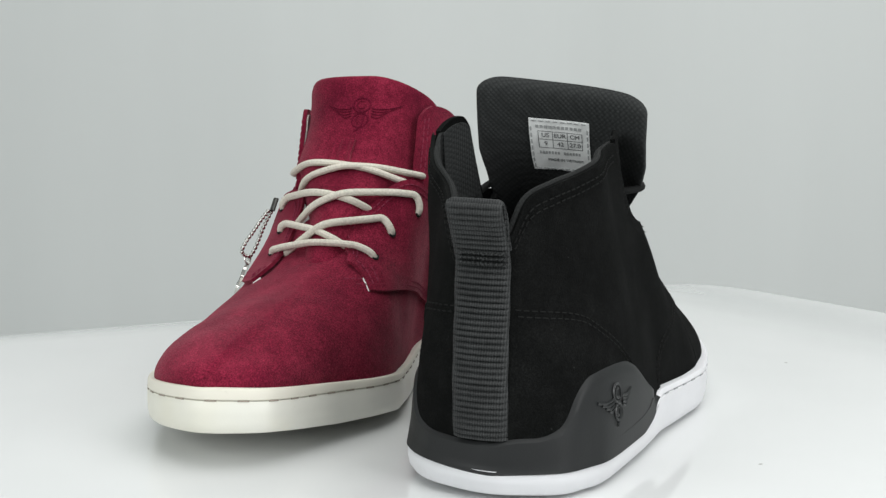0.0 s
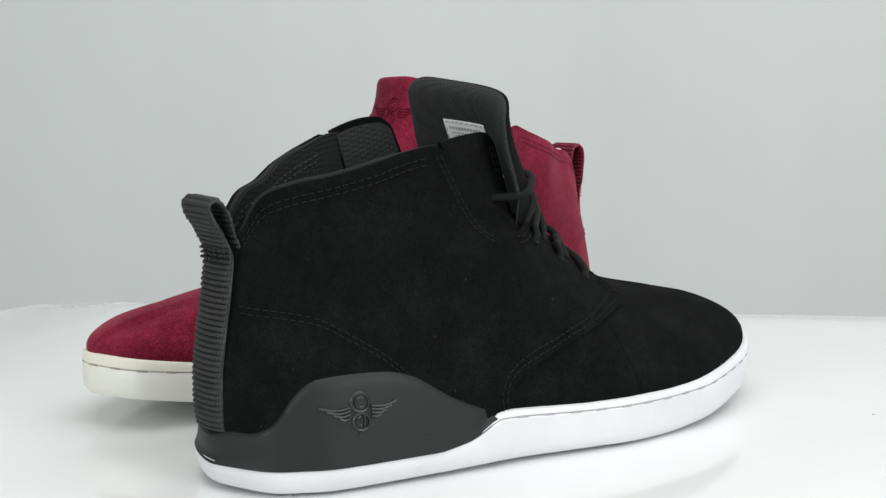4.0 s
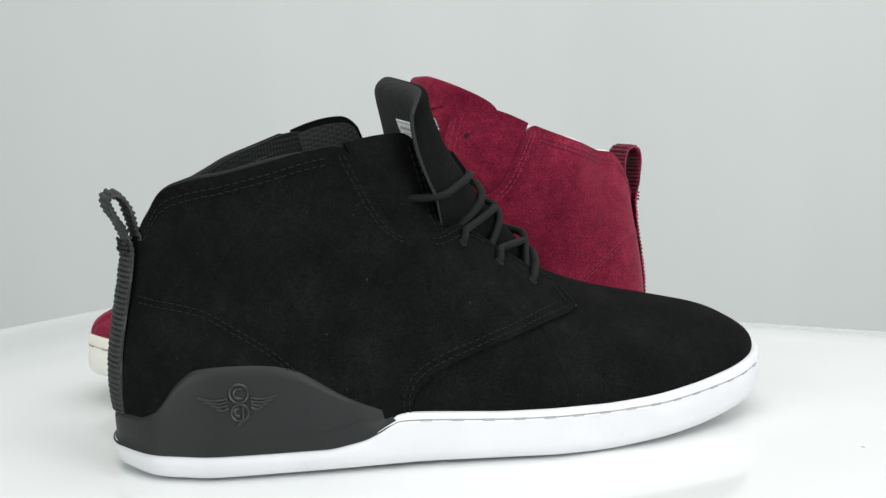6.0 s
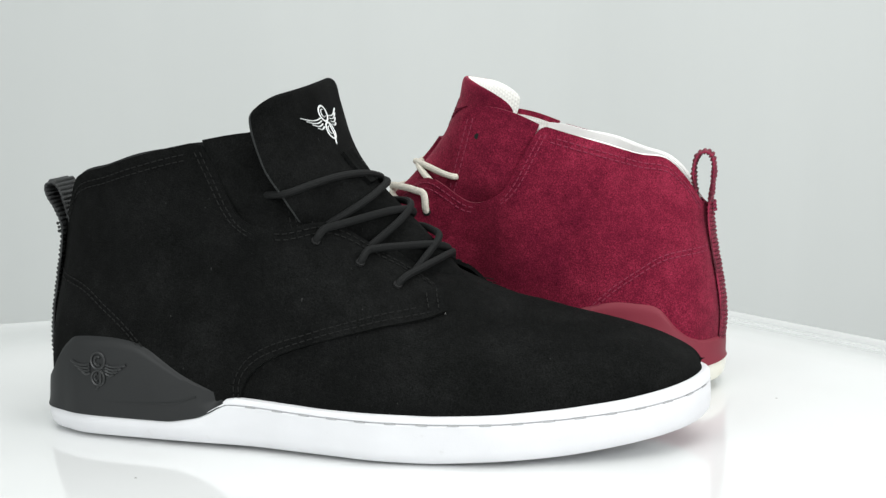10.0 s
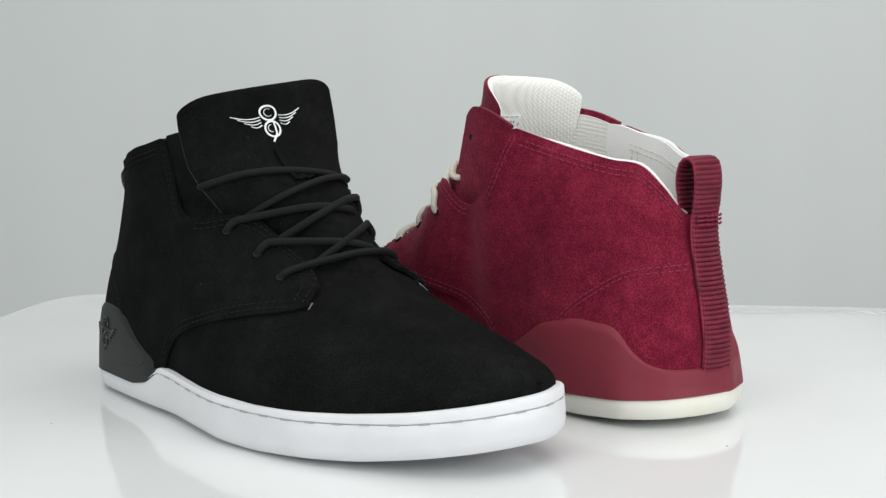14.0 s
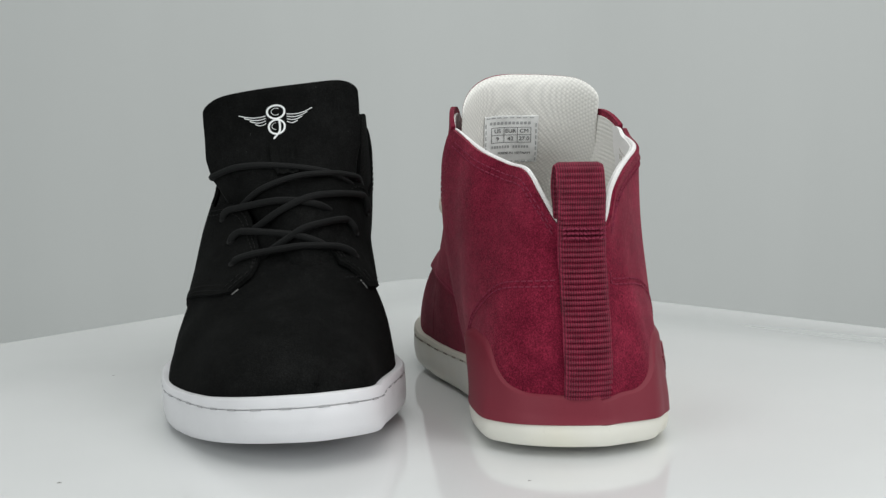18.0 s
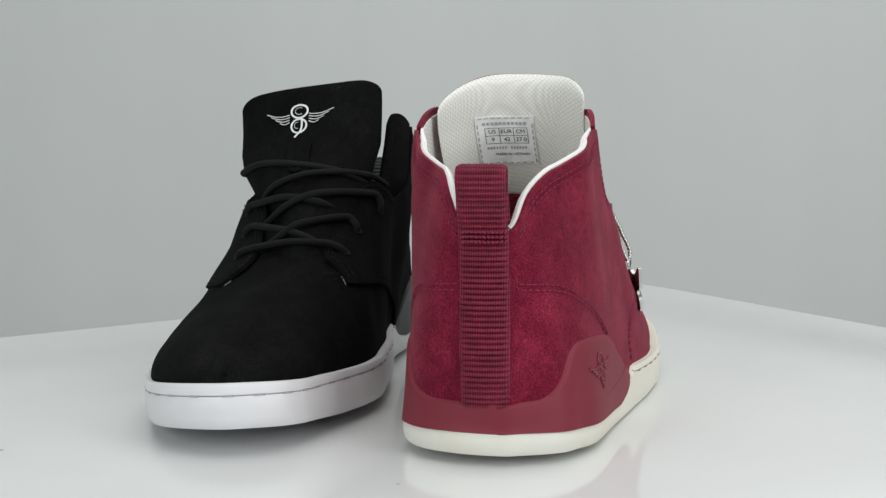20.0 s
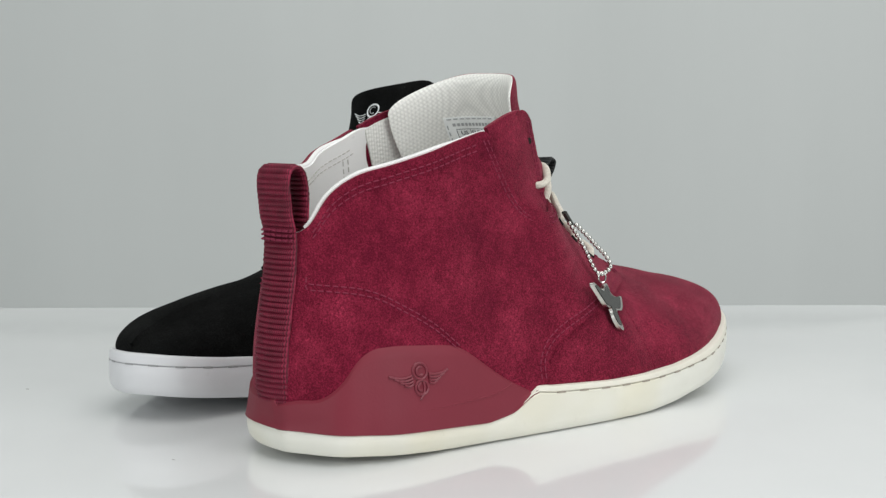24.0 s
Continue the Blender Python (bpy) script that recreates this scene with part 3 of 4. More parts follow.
def build_shoe(name, kit, last, tongue_set, flap_front, holes, loop, tab_wide, tab_y, top_hole, label):
    use_last(last)
    shoe = new(name)
    shoe.empty_display_size = 0.05
    tagged(shoe, label, "sneaker", "pair of sneakers on the board")

    # sole
    zb, zt, zs = sole_bottom, sole_top, sole_seam
    fox = lambda x: np.minimum(zs(x), zt(x) - 1.0)
    swept([(14, lambda x: zb(x) + 0.6), (4.5, zb), (2.0, lambda x: zb(x) + 0.5), (0.7, lambda x: zb(x) + 2.2),
           (0.15, lambda x: zb(x) + 5), (0.0, lambda x: 0.4 * zb(x) + 0.6 * fox(x)), (0.1, lambda x: fox(x) - 0.7), (0.5, lambda x: fox(x) - 0.15), (3.0, fox)],
          kit["sole"], "outsole", shoe, cap=True)
    swept([(3.0, lambda x: fox(x) + 0.05), (0.6, lambda x: fox(x) + 0.15), (0.15, lambda x: np.minimum(fox(x) + 0.6, zt(x) - 0.5)),
           (0.25, lambda x: np.maximum(zt(x) - 1.2, fox(x) + 0.7)), (0.9, lambda x: zt(x) - 0.25), (2.2, zt), (9, lambda x: zt(x) - 1.0)],
          kit["strip"], "foxing_strip", shoe)
    for side in (-1, 1):
        s = np.linspace(6.9, 19, 400)
        o, n = outline(side, s)
        p = o - n * 0.25
        p[:, 2] = fox(o[:, 0])
        mesh_ob("sole_stitching", *joined(dashes(p, 4.6, 8.0, 0.3)), kit["groove"], shoe)

    # footbed
    o, n = loop_points()
    ins = o - n * 10
    ins[:, 2] = np.interp(ins[:, 0], [-40, 60, 120, 260], [15, 14, 8, 12])
    mesh_ob("insole", np.concatenate([ins, ins - (0, 0, 3)]) * MM,
            [tuple(range(len(ins)))] + [(i, len(ins) + i, len(ins) + (i + 1) % len(ins), (i + 1) % len(ins)) for i in range(len(ins))], kit["foot"], shoe)

    # vamp: the toe and the panel under the eyestays
    pieces = []
    S, V = np.meshgrid(np.concatenate([np.linspace(10.8, 12, 8)[:-1], np.linspace(12, 19, 64)]), np.linspace(0, 1, 34), indexing="ij")
    arch = np.concatenate([surf(-1, S, V), surf(1, S, V)[:, ::-1][:, 1:]], 1)
    arch[:7, 33, 2] -= 1.0
    for g, up in ((arch, (40, 33)), (surf(-1, *np.meshgrid(np.linspace(6.7, 11, 30), np.linspace(0, 0.6, 20), indexing="ij")), None),
                  (surf(1, *np.meshgrid(np.linspace(6.7, 11, 30), np.linspace(0, 0.6, 20), indexing="ij")), None)):
        nr = normals_of(g)
        nr *= np.sign(nr[up][2]) if up else np.sign(nr[10, 8, 1] * g[10, 8, 1])
        wr = np.array([[0.35 * noise.noise(Vector(q) / 16.0) for q in r] for r in g])
        g = g + nr * (wr - (0 if up else 0.15))[..., None]
        pieces.append(sheet(g * MM, (g - nr * 1.6) * MM))
    mesh_ob("vamp", *joined(pieces), kit["suede"], shoe, angle=60)

    tops_of_flaps = []
    for side in (-1, 1):
        # quarter with its lower eyestay
        S, V = np.meshgrid(np.linspace(0, 6, 46), np.linspace(0, 1, 40), indexing="ij")
        rear = surf_off(side, S, V, 1.3)
        bot, top = quarter_front(side)
        k = np.linspace(0, len(bot) - 1, 64)
        bb, tt = curve_at(np.array(bot, float), k), curve_at(np.array(top, float), k)
        w = np.linspace(0, 1, 40)
        X = bb[:, None, 0] * (1 - w) + tt[:, None, 0] * w
        Z = bb[:, None, 1] * (1 - w) + tt[:, None, 1] * w
        lift = 1.3 + np.interp(k, [0, 5, 9], [0, 0.6, 1.7])[:, None] * np.interp(w, [0, 0.35, 1], [0.25, 0.4, 1])
        fore = on_side(side, X, Z, lift)
        grid = np.concatenate([rear, fore])
        tops_of_flaps += [fore[14:, 14:].reshape(-1, 3)]
        nr = normals_of(grid)
        nr *= np.sign(nr[20, 20, 1] * side)
        wr = np.array([[0.5 * noise.noise(Vector(q) / 22.0) for q in r] for r in grid])
        wr *= np.clip(np.linspace(0, 6, len(grid)), 0, 1)[:, None]
        grid = grid + nr * wr[..., None]
        vv, ff = sheet(grid * MM, (grid - nr * 1.7) * MM)
        if side > 0:
            ff = [q[::-1] for q in ff]
        q_ob = mesh_ob("quarter", vv, ff, kit["suede"], shoe, angle=60)

        # stitches along the cut edge of the eyestay and across its front corner
        for run in (grid[46 + 34:46 + 62, 37], grid[46 + 34:46 + 62, 35], grid[46 + 61, 6:37], grid[46 + 58, 8:24]):
            mesh_ob("stitching", *joined(dashes(smooth_line(run, 90) + np.array([0.15, side * 0.22, 0.25]), 2.1, 1.1, 0.3)), kit["stitch"], q_ob)

        # lining and rolled collar edge
        V2 = np.linspace(0.12, 1, 24)
        S2, V2 = np.meshgrid(np.linspace(0, 7.15, 44), V2, indexing="ij")
        lin = surf_off(side, S2, V2, -1.0)
        lin2 = surf_off(side, S2, V2, -3.0 + 1.2 * np.clip((S2 - 6.0) / 1.2, 0, 1))
        vv, ff = sheet(lin2 * MM, lin * MM)
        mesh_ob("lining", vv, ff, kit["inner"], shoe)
        rim = surf_off(side, np.linspace(0.9, 6.55, 60), np.ones(60), -1.3)
        rim[:, 2] += 0.1 - 2.2 * np.clip((np.arange(60) - 44) / 15, 0, 1) ** 1.5
        mesh_ob("collar_binding", *tube(rim * MM, 1.15 * MM, 8), kit["binding"], shoe)

        # upper eyestay; a near-black disc paints the shade of its punched hole
        fx0, fx1, ft = flap_front[side]
        cols = np.linspace(0, 1, 18)
        rws = np.linspace(0, 1, 20)
        fl = np.zeros((18, 20, 3))
        for i, c in enumerate(cols):
            xb, xt = 66 + (fx1 - 66) * c, 50 + (fx0 - 50) * c
            zt_ = 124.5 + (ft - 124.5) * math.sin(min(1, c / 0.75) * math.pi / 2) - 5.0 * max(0, (c - 0.75) / 0.25) ** 2
            zb_ = 80 - 2 * c
            for j, r in enumerate(rws):
                x, z = xb + (xt - xb) * r, zb_ + (zt_ - zb_) * r
                y = float(flap_y(side, x, z))
                if z < 94:
                    y += (float(on_side(side, x, min(z, 86.0), -1.2)[1]) - y) * min(1, (94 - z) / 7)
                fl[i, j] = (x, y, z)
        nr = normals_of(fl)
        nr *= np.sign(nr[9, 9, 1] * side)
        vv, ff = sheet((fl + nr * 0.2) * MM, (fl - nr * 1.8) * MM)
        if side > 0:
            ff = [q[::-1] for q in ff]
        fl2 = fl[1:-1, 1:-1]
        vi, fi = sheet((fl2 - nr[1:-1, 1:-1] * 1.85) * MM, (fl2 - nr[1:-1, 1:-1] * 2.6) * MM)
        mesh_ob("lining", vi, [q[::-1] for q in fi] if side > 0 else fi, kit["lining"], shoe)
        fl_ob = mesh_ob("upper_eyestay", vv, ff, kit["suede"], shoe, angle=60)
        for d in (14.2, 15.6):
            i0 = int(d)
            row = fl[i0] * (1 - d + i0) + fl[i0 + 1] * (d - i0)
            mesh_ob("stitching", *joined(dashes(smooth_line(row[2:-1] + (0, side * 0.45, 0), 80), 2.1, 1.1, 0.28)), kit["stitch"], fl_ob)
        if holes[side] is not None:
            hx, hz = holes[side]
            c0 = np.array([hx, flap_y(side, hx, hz) + side * 0.35, hz])
            ring = [c0 + (1.5 * math.cos(a), 0, 1.5 * math.sin(a)) for a in np.linspace(0, 2 * math.pi, 17)[:-1]]
            mesh_ob("eyelet", np.array(ring + [q - (0, side * 0.25, 0) for q in ring]) * MM,
                    [tuple(range(16))] + [(i, (i + 1) % 16, 16 + (i + 1) % 16, 16 + i) for i in range(16)], HOLE_SHADE, fl_ob)

        # seams
        for d in (0, 2.3):
            seams = [[(67 - d, 18), (67.5 - d, 26), (73 - d, 33 + d * .5), (83 - d * .5, 38.5 + d), (97, 43 + d), (112, 46.5 + d), (128, 49.2 + d), (147, 50.4 + d)],
                     [(-28, 66.5 - d), (-10, 63 - d), (2, 56 - d), (14, 47.5 - d), (25, 37 - d)],
                     [(49 - d, 119.5), (55 - d, 107), (60.5 - d, 96), (67 - d, 88), (76, 84.5 - d), (88, 85 - d)]]
            for line in seams:
                line = smooth_line(line, 110)
                if side > 0:
                    ahead = np.maximum(0, line[:, 0] - 97)
                    line[:, 0] += ahead * 0.34
                    line[:, 1] += ahead * 0.03
                mesh_ob("stitching", *joined(dashes(on_side(side, line[:, 0], line[:, 1], 1.55), 2.1, 1.1, 0.3)), kit["stitch"], q_ob)
            sp = np.linspace(1.2, 6.5, 90)
            line = surf_off(side, sp, 1.0 - (4.0 + d) / np.interp(sp, [0, 4, 7], [76, 101, 116]), 1.55)
            mesh_ob("stitching", *joined(dashes(line, 2.1, 1.1, 0.3)), kit["stitch"], q_ob)

        front = on_side(side, X[-1, ::-1], Z[-1, ::-1], lift[-1, ::-1] - 1.9)
        edge_line = front[20:] if kit is RED else front[25:]
        mesh_ob("edge_lining", *tube(edge_line * MM, 0.55 * MM, 5), kit["binding"] if kit is RED else kit["edge"], q_ob)
        sp = np.linspace(1.6, 6.4, 80)
        deep = np.interp(sp, [0, 4, 7], [76, 101, 116])
        for d in (6.5, 9.0):
            mesh_ob("stitching", *joined(dashes(surf_off(side, sp, 1.0 - d / deep, -3.2 + 1.2 * np.clip((sp - 6.0) / 1.2, 0, 1)), 2.2, 1.3, 0.25)), kit["inner_stitch"], shoe)
        for s0 in (5.95, 6.15):
            vv2 = np.linspace(0.6, 1 - 7.0 / 110, 60)
            mesh_ob("stitching", *joined(dashes(surf_off(side, np.full(60, s0), vv2, -3.1), 2.2, 1.3, 0.25)), kit["inner_stitch"], shoe)
        # lower eyelets: near-black discs on the suede, coloured as the holes' inner shade
        for x, z in EYELETS[side]:
            p, q1 = on_side(side, x, z, 2.3), on_side(side, x, z, 3.2)
            nn = (q1 - p) / np.linalg.norm(q1 - p)
            a = np.cross(nn, (0, 0, 1.0))
            a /= np.linalg.norm(a)
            b = np.cross(nn, a)
            ring = [p + nn * 0.55 + 1.9 * (math.cos(t) * a + math.sin(t) * b) for t in np.linspace(0, 2 * math.pi, 13)[:-1]]
            mesh_ob("eyelet", np.array(ring + [q - nn * 1.2 for q in ring]) * MM,
                    [tuple(range(12))[::-1]] + [(i, (i + 1) % 12, 12 + (i + 1) % 12, 12 + i) for i in range(12)], HOLE_SHADE, q_ob)

    # heel counter of moulded rubber
    tops = {-1: ([0, 1, 1.6, 2.2, 2.8, 3.3, 4, 4.6, 5, 5.4, 5.8, 6.45], counter_top[-1]), 1: ([0, 1, 2, 2.7, 3.3, 3.8, 4.6, 5, 5.4, 5.8, 6.45], counter_top[1])}
    cols = []
    for side in (-1, 1):
        ss = np.linspace(0, 6.45, 70)
        ztop = np.interp(ss, *tops[side])
        ker = np.ones(5) / 5
        ztop = np.convolve(np.pad(ztop, 2, mode="edge"), ker, "valid")
        x = outline(side, ss)[0][:, 0]
        zlow = sole_top(x) - 1.0
        w = np.linspace(0, 1, 18)
        Zg = zlow[:, None] * (1 - w) + ztop[:, None] * w
        Sg = np.repeat(ss[:, None], 18, 1)
        off = (2.4 + 3.0 * np.interp(ss, [0, 2, 3.5], [1, 0.9, 0])[:, None] * (1 - w) ** 1.0) * np.clip((1 - w) * 9, 0, 1) ** 0.5 + 0.15
        off = np.broadcast_to(off, Zg.shape).copy()
        thin = np.clip((6.45 - Sg) / 0.5, 0.15, 1) ** 0.5
        p = surf_off(side, Sg, v_of_z(side, Sg, Zg), off * thin)
        o, n = outline(side, ss)
        foot = o + n * (0.75 * np.clip((6.45 - ss) / 1.2, 0, 1) - 0.3)[:, None]
        foot[:, 2] = zlow
        k = (np.clip(1 - w / 0.4, 0, 1) ** 1.4)[None, :, None]
        flat = foot[:, None, :] + (0, 0, 1) * (Zg - zlow[:, None])[..., None]
        p = p * (1 - k) + flat * k
        cols.append(p)
    P = np.concatenate([cols[0][::-1], cols[1][1:]])
    nr = normals_of(P)
    nr *= np.sign(-nr[69, 8, 0])
    vv, ff = sheet(P * MM, (P - nr * 2.0) * MM)
    c_ob = mesh_ob("heel_counter", vv, ff, kit["counter"], shoe, "moulded rubber heel counter")
    size, ex = (12.2, 3.2) if kit is RED else (13.5, 1.5)
    for nm, l in emblem_lines(size, 0.35):
        L = smooth_line(np.array(l), 4 * len(l))
        mesh_ob(nm, *tube(on_side(-1, ex + L[:, 0], (27.9 if kit is RED else 28.9) + L[:, 1], 2.75) * MM, 0.045 * size * MM, 6), kit["emblem"], c_ob, "raised rubber badge stroke")

    ln_ = smooth_line([(-20, 25), (-19.5, 18), (-9, 15.5), (14, 15.2), (38, 16.2), (48, 19)], 80)
    mesh_ob("counter_ridge", *tube(on_side(-1, ln_[:, 0], ln_[:, 1], 2.35) * MM, 0.55 * MM, 6), kit["counter"], c_ob)

    # pull tab of ribbed webbing
    heel = [(q[0], q[2]) for q in surf_off(1, np.zeros(12), v_of_z(1, np.zeros(12), np.linspace(21.0, 80, 12)), 1.5)]
    vv, ff = ribbed_strip(smooth_line(heel + loop, 240), tab_wide, 2.1, 1.2, 0.5, lambda z: np.interp(z, [20, 83, 106], tab_y))
    t_ob = mesh_ob("pull_tab", vv, ff, kit["tab"], shoe, "ribbed webbing pull tab", angle=50)
    st = []
    for z in (83.6, 85.4, 87.2):
        x = np.interp(z, [q[1] for q in heel + loop[:2]], [q[0] for q in heel + loop[:2]])
        bent = 0.02 * min(1, (92 - z) / 12)
        st += dashes([(x - 2.0 + bent * (0.5 * i - 9.5) ** 2 + 0.25 * math.sin(i), tab_y[1] - 9.5 + 0.5 * i, z + 0.35 * math.sin(i * 2.1)) for i in range(39)], 1.5, 0.7, 0.5)
    mesh_ob("stitching", *joined(st), kit["stitch"] if kit is RED else kit["tab"], t_ob)

    # tongue
    ysh, skew, wide, xsh, back, badge_x, label_a, widths, corner, wrap = tongue_set
    cl = np.array([(152, 57), (133, 78.5), (114, 97), (98, 115), (87, 133), (81, 145.2 if wrap else 147.0)], float)
    A, Bp = np.meshgrid(np.sin(np.linspace(-0.5, 0.5, 49) * math.pi), 1 - (1 - np.linspace(0, 1, 70)) ** 1.7, indexing="ij")

    def tongue(a, b, off):
        c = curve_at(cl, b * 5)
        t = curve_at(cl, np.clip(b * 5 + 0.01, 0, 5)) - curve_at(cl, np.clip(b * 5 - 0.01, 0, 5))
        t /= np.linalg.norm(t, axis=-1, keepdims=True)
        nx, nz = t[..., 1], -t[..., 0]
        hw = np.interp(b, [0, 0.2, 0.35, 0.5, 0.6, 0.8, 1], np.array(widths) * wide)
        round_from = np.where(a > 0, 0.88 if wrap else 0.8, 0.88)
        rnd = np.clip((b - round_from) / (1 - round_from), 0, 1)
        full = hw
        hw = hw - np.where(a < 0, corner[0], corner[1]) * (1 - np.sqrt(np.maximum(0, 1 - rnd ** 2)))
        y = a * hw + ysh * np.clip(b * 1.4, 0, 1) + np.interp(b, [0, 0.3, 0.5], [8, 6, 0])
        a = a * hw / full
        bend = np.where(a < 0, back[0], back[1]) * np.abs(a) ** (2.2 if wrap else 3.0) * np.interp(b, [0, 0.25, 0.5, 1], [0.6, 1.25 + 0.75 * wrap, 1.05 + 0.5 * wrap, 0.95])
        bend = bend + np.where(a > 0, 9.0 * wrap, 0.0) * np.abs(a) ** 3 * np.exp(-((b - 0.45) / 0.22) ** 2)
        z = c[..., 1] + skew * a * b ** 2 - np.interp(b, [0, 0.2, 0.4, 0.5], [13, 11, 4, 0]) * np.abs(a) ** 2
        return np.stack([c[..., 0] + xsh * b ** 2 + nx * off - bend, y, z + nz * off - 0.15 * bend], -1)

    pil = np.sqrt(np.clip(1 - np.abs(A) ** 10, 0, 1)) * np.sqrt(np.clip(1 - np.clip((Bp - 0.8) / 0.2, 0, 1) ** 6, 0, 1))
    outer, mid, inner = tongue(A, Bp, 3.0 * pil), tongue(A, Bp, 0 * pil), tongue(A, Bp, -4.6 * pil)
    vv, ff = sheet(outer * MM, mid * MM)
    tg = mesh_ob("tongue", vv, [q[::-1] for q in ff], kit["suede"], shoe, angle=60)
    vv, ff = sheet((tongue(A, Bp, -0.25 - 0 * pil)) * MM, inner * MM)
    mesh_ob("tongue_lining", vv, [q[::-1] for q in ff], kit["lining"], shoe, angle=60)
    for nm, l in emblem_lines(16.5):
        L = smooth_line(np.array(l), 4 * len(l))
        a, b = (L[:, 0] + badge_x) / (37 * wide), 0.745 + L[:, 1] / 100.0
        mesh_ob(nm, *tube(tongue(a, b, 3.1) * MM, (0.28 if nm == "badge_ring" and len(l) < 20 else 0.5) * MM, 6, 0.5), kit["print"], tg, kit["badge"])
    # lace keeper on the tongue
    a, b = np.meshgrid(np.linspace(-0.19, 0.13, 13), np.linspace(0.43, 0.585, 11), indexing="ij")
    kp = tongue(a, b, 4.7 + 0.5 * np.cos((a + 0.03) * 46))
    vv, ff = sheet(kp * MM, tongue(a, b, 2.6) * MM)
    mesh_ob("lace_keeper", vv, [q[::-1] for q in ff], kit["suede"], shoe, angle=60)
    # size label inside the tongue
    la, lb_ = label_a
    lw = float(np.interp(lb_, [0, 0.2, 0.35, 0.5, 0.6, 0.8, 1], np.array(widths) * wide))

    def on_label(x, y, up):
        """A point of the label, in mm from its middle, on the curve of the lining; seen from the heel."""
        a = np.clip(la - np.asarray(x, float) / lw, -0.985, 0.985)
        b = np.asarray(lb_ + np.asarray(y, float) / 112.0)
        return tongue(a, b, -4.6 * np.sqrt(1 - np.abs(a) ** 10) - 0.35 - up)

    gx, gy = np.meshgrid(np.linspace(-13.5, 13.5, 22), np.linspace(-13.5, 13.5, 20), indexing="ij")
    wave = 0.25 * np.sin(gx * 0.45) * np.sin(gy * 0.3)
    lb = mesh_ob("size_label", *sheet(on_label(gx, gy, 0.3 + wave) * MM, on_label(gx, gy, 0) * MM), LABEL_WHITE, shoe, "white woven size label sewn in")

    def bars(rects, mat, nm):
        pv, pf = [], []
        for x0, y0, x1, y1 in rects:
            n = max(2, int((x1 - x0) / 2), int((y1 - y0) / 2))
            flat = (x1 - x0) > (y1 - y0)
            o = len(pv)
            for t in np.linspace(0, 1, n):
                for e in (0, 1):
                    x, y = (x0 + (x1 - x0) * t, y0 + (y1 - y0) * e) if flat else (x0 + (x1 - x0) * e, y0 + (y1 - y0) * t)
                    pv.append(on_label(x, y, 0.62) * MM)
            pf += [(o + 2 * k, o + 2 * k + 1, o + 2 * k + 3, o + 2 * k + 2) for k in range(n - 1)]
        return mesh_ob(nm, pv, pf, mat, lb)

    bars([(-9.6, 6.8, 10.2, 7.05), (-9.6, 2.6, 10.2, 2.85), (-9.6, -1.6, 10.2, -1.35), (-9.6, -1.6, -9.35, 7), (-3.2, -1.6, -2.95, 7), (3.4, -1.6, 3.65, 7), (9.95, -1.6, 10.2, 7)], INK, "printed_table")
    bars([(-10.5 + 1.9 * i, 8.6, -9.2 + 1.9 * i, 10.2) for i in range(11)], INK_PALE, "printed_line")
    bars([(-9.5 + 1.35 * i, -4.6, -8.6 + 1.35 * i, -3.2) for i in range(14) if i != 7], INK_PALE, "printed_line")
    for txt, x, y in (("US", -6.3, 4.9), ("EUR", 0.2, 4.9), ("CM", 6.8, 4.9), ("9", -6.3, 0.6), ("42", 0.2, 0.6), ("27.0", 6.8, 0.6), ("MADE IN VIETNAM", 2.0, -7.6)):
        ob = text_mesh(txt, 0.0030 if len(txt) < 5 else 0.0019, INK, "printed_text", lb, Matrix())
        for v in ob.data.vertices:
            v.co = Vector(on_label(x + v.co.x / MM, y + v.co.y / MM, 0.66 + v.co.z / MM)) * MM
    st, run = [], np.linspace(-12.5, 12.5, 51)
    for e in (-12.6, 12.6):
        st += dashes(on_label(np.full(51, e), run, 0.5), 2.0, 1.2, 0.3) + dashes(on_label(run, np.full(51, e), 0.5), 2.0, 1.2, 0.3)
    mesh_ob("stitching", *joined(st), INK_PALE, lb)

    # laces: each strand is pulled taut over what lies under it
    dirn, along = np.array([0.9, 0, 0.436]), np.array([-0.436, 0, 0.9])
    under = np.concatenate([outer[np.abs(A) < 0.74], arch[2:40].reshape(-1, 3)])
    R_LACE = 1.75

    def taut(p, q, extra, ob):
        t = np.linspace(0, 1, 61)
        L = p[None] * (1 - t[:, None]) + q[None] * t[:, None]
        k, l = L @ dirn, L @ along
        tk, tl, ty = ob @ dirn, ob @ along, ob[:, 1]
        need = np.zeros(61)
        for i in range(3, 57):
            near = (tl - l[i]) ** 2 + (ty - L[i, 1]) ** 2 < 5.0
            if near.any():
                need[i] = max(0, tk[near].max() - k[i] + 0.85 * R_LACE + extra * math.exp(-((t[i] - 0.5) / 0.1) ** 2))
        hull = [0]
        for i in range(1, 61):
            while len(hull) > 1 and (need[hull[-1]] - need[hull[-2]]) * (i - hull[-2]) <= (need[i] - need[hull[-2]]) * (hull[-1] - hull[-2]):
                hull.pop()
            hull.append(i)
        rise = np.interp(np.arange(61), hull, need[hull])
        ker = np.hanning(19)
        sm = np.convolve(np.pad(rise, 9, mode="reflect", reflect_type="odd"), ker / ker.sum(), "valid")
        return L + dirn * sm[:, None]

    def lace(pts):
        line = smooth_line(np.array(pts), 120)
        ker = np.hanning(13)
        line = np.stack([np.convolve(np.pad(line[:, k], 6, mode="reflect", reflect_type="odd"), ker / ker.sum(), "valid") for k in range(3)], 1)
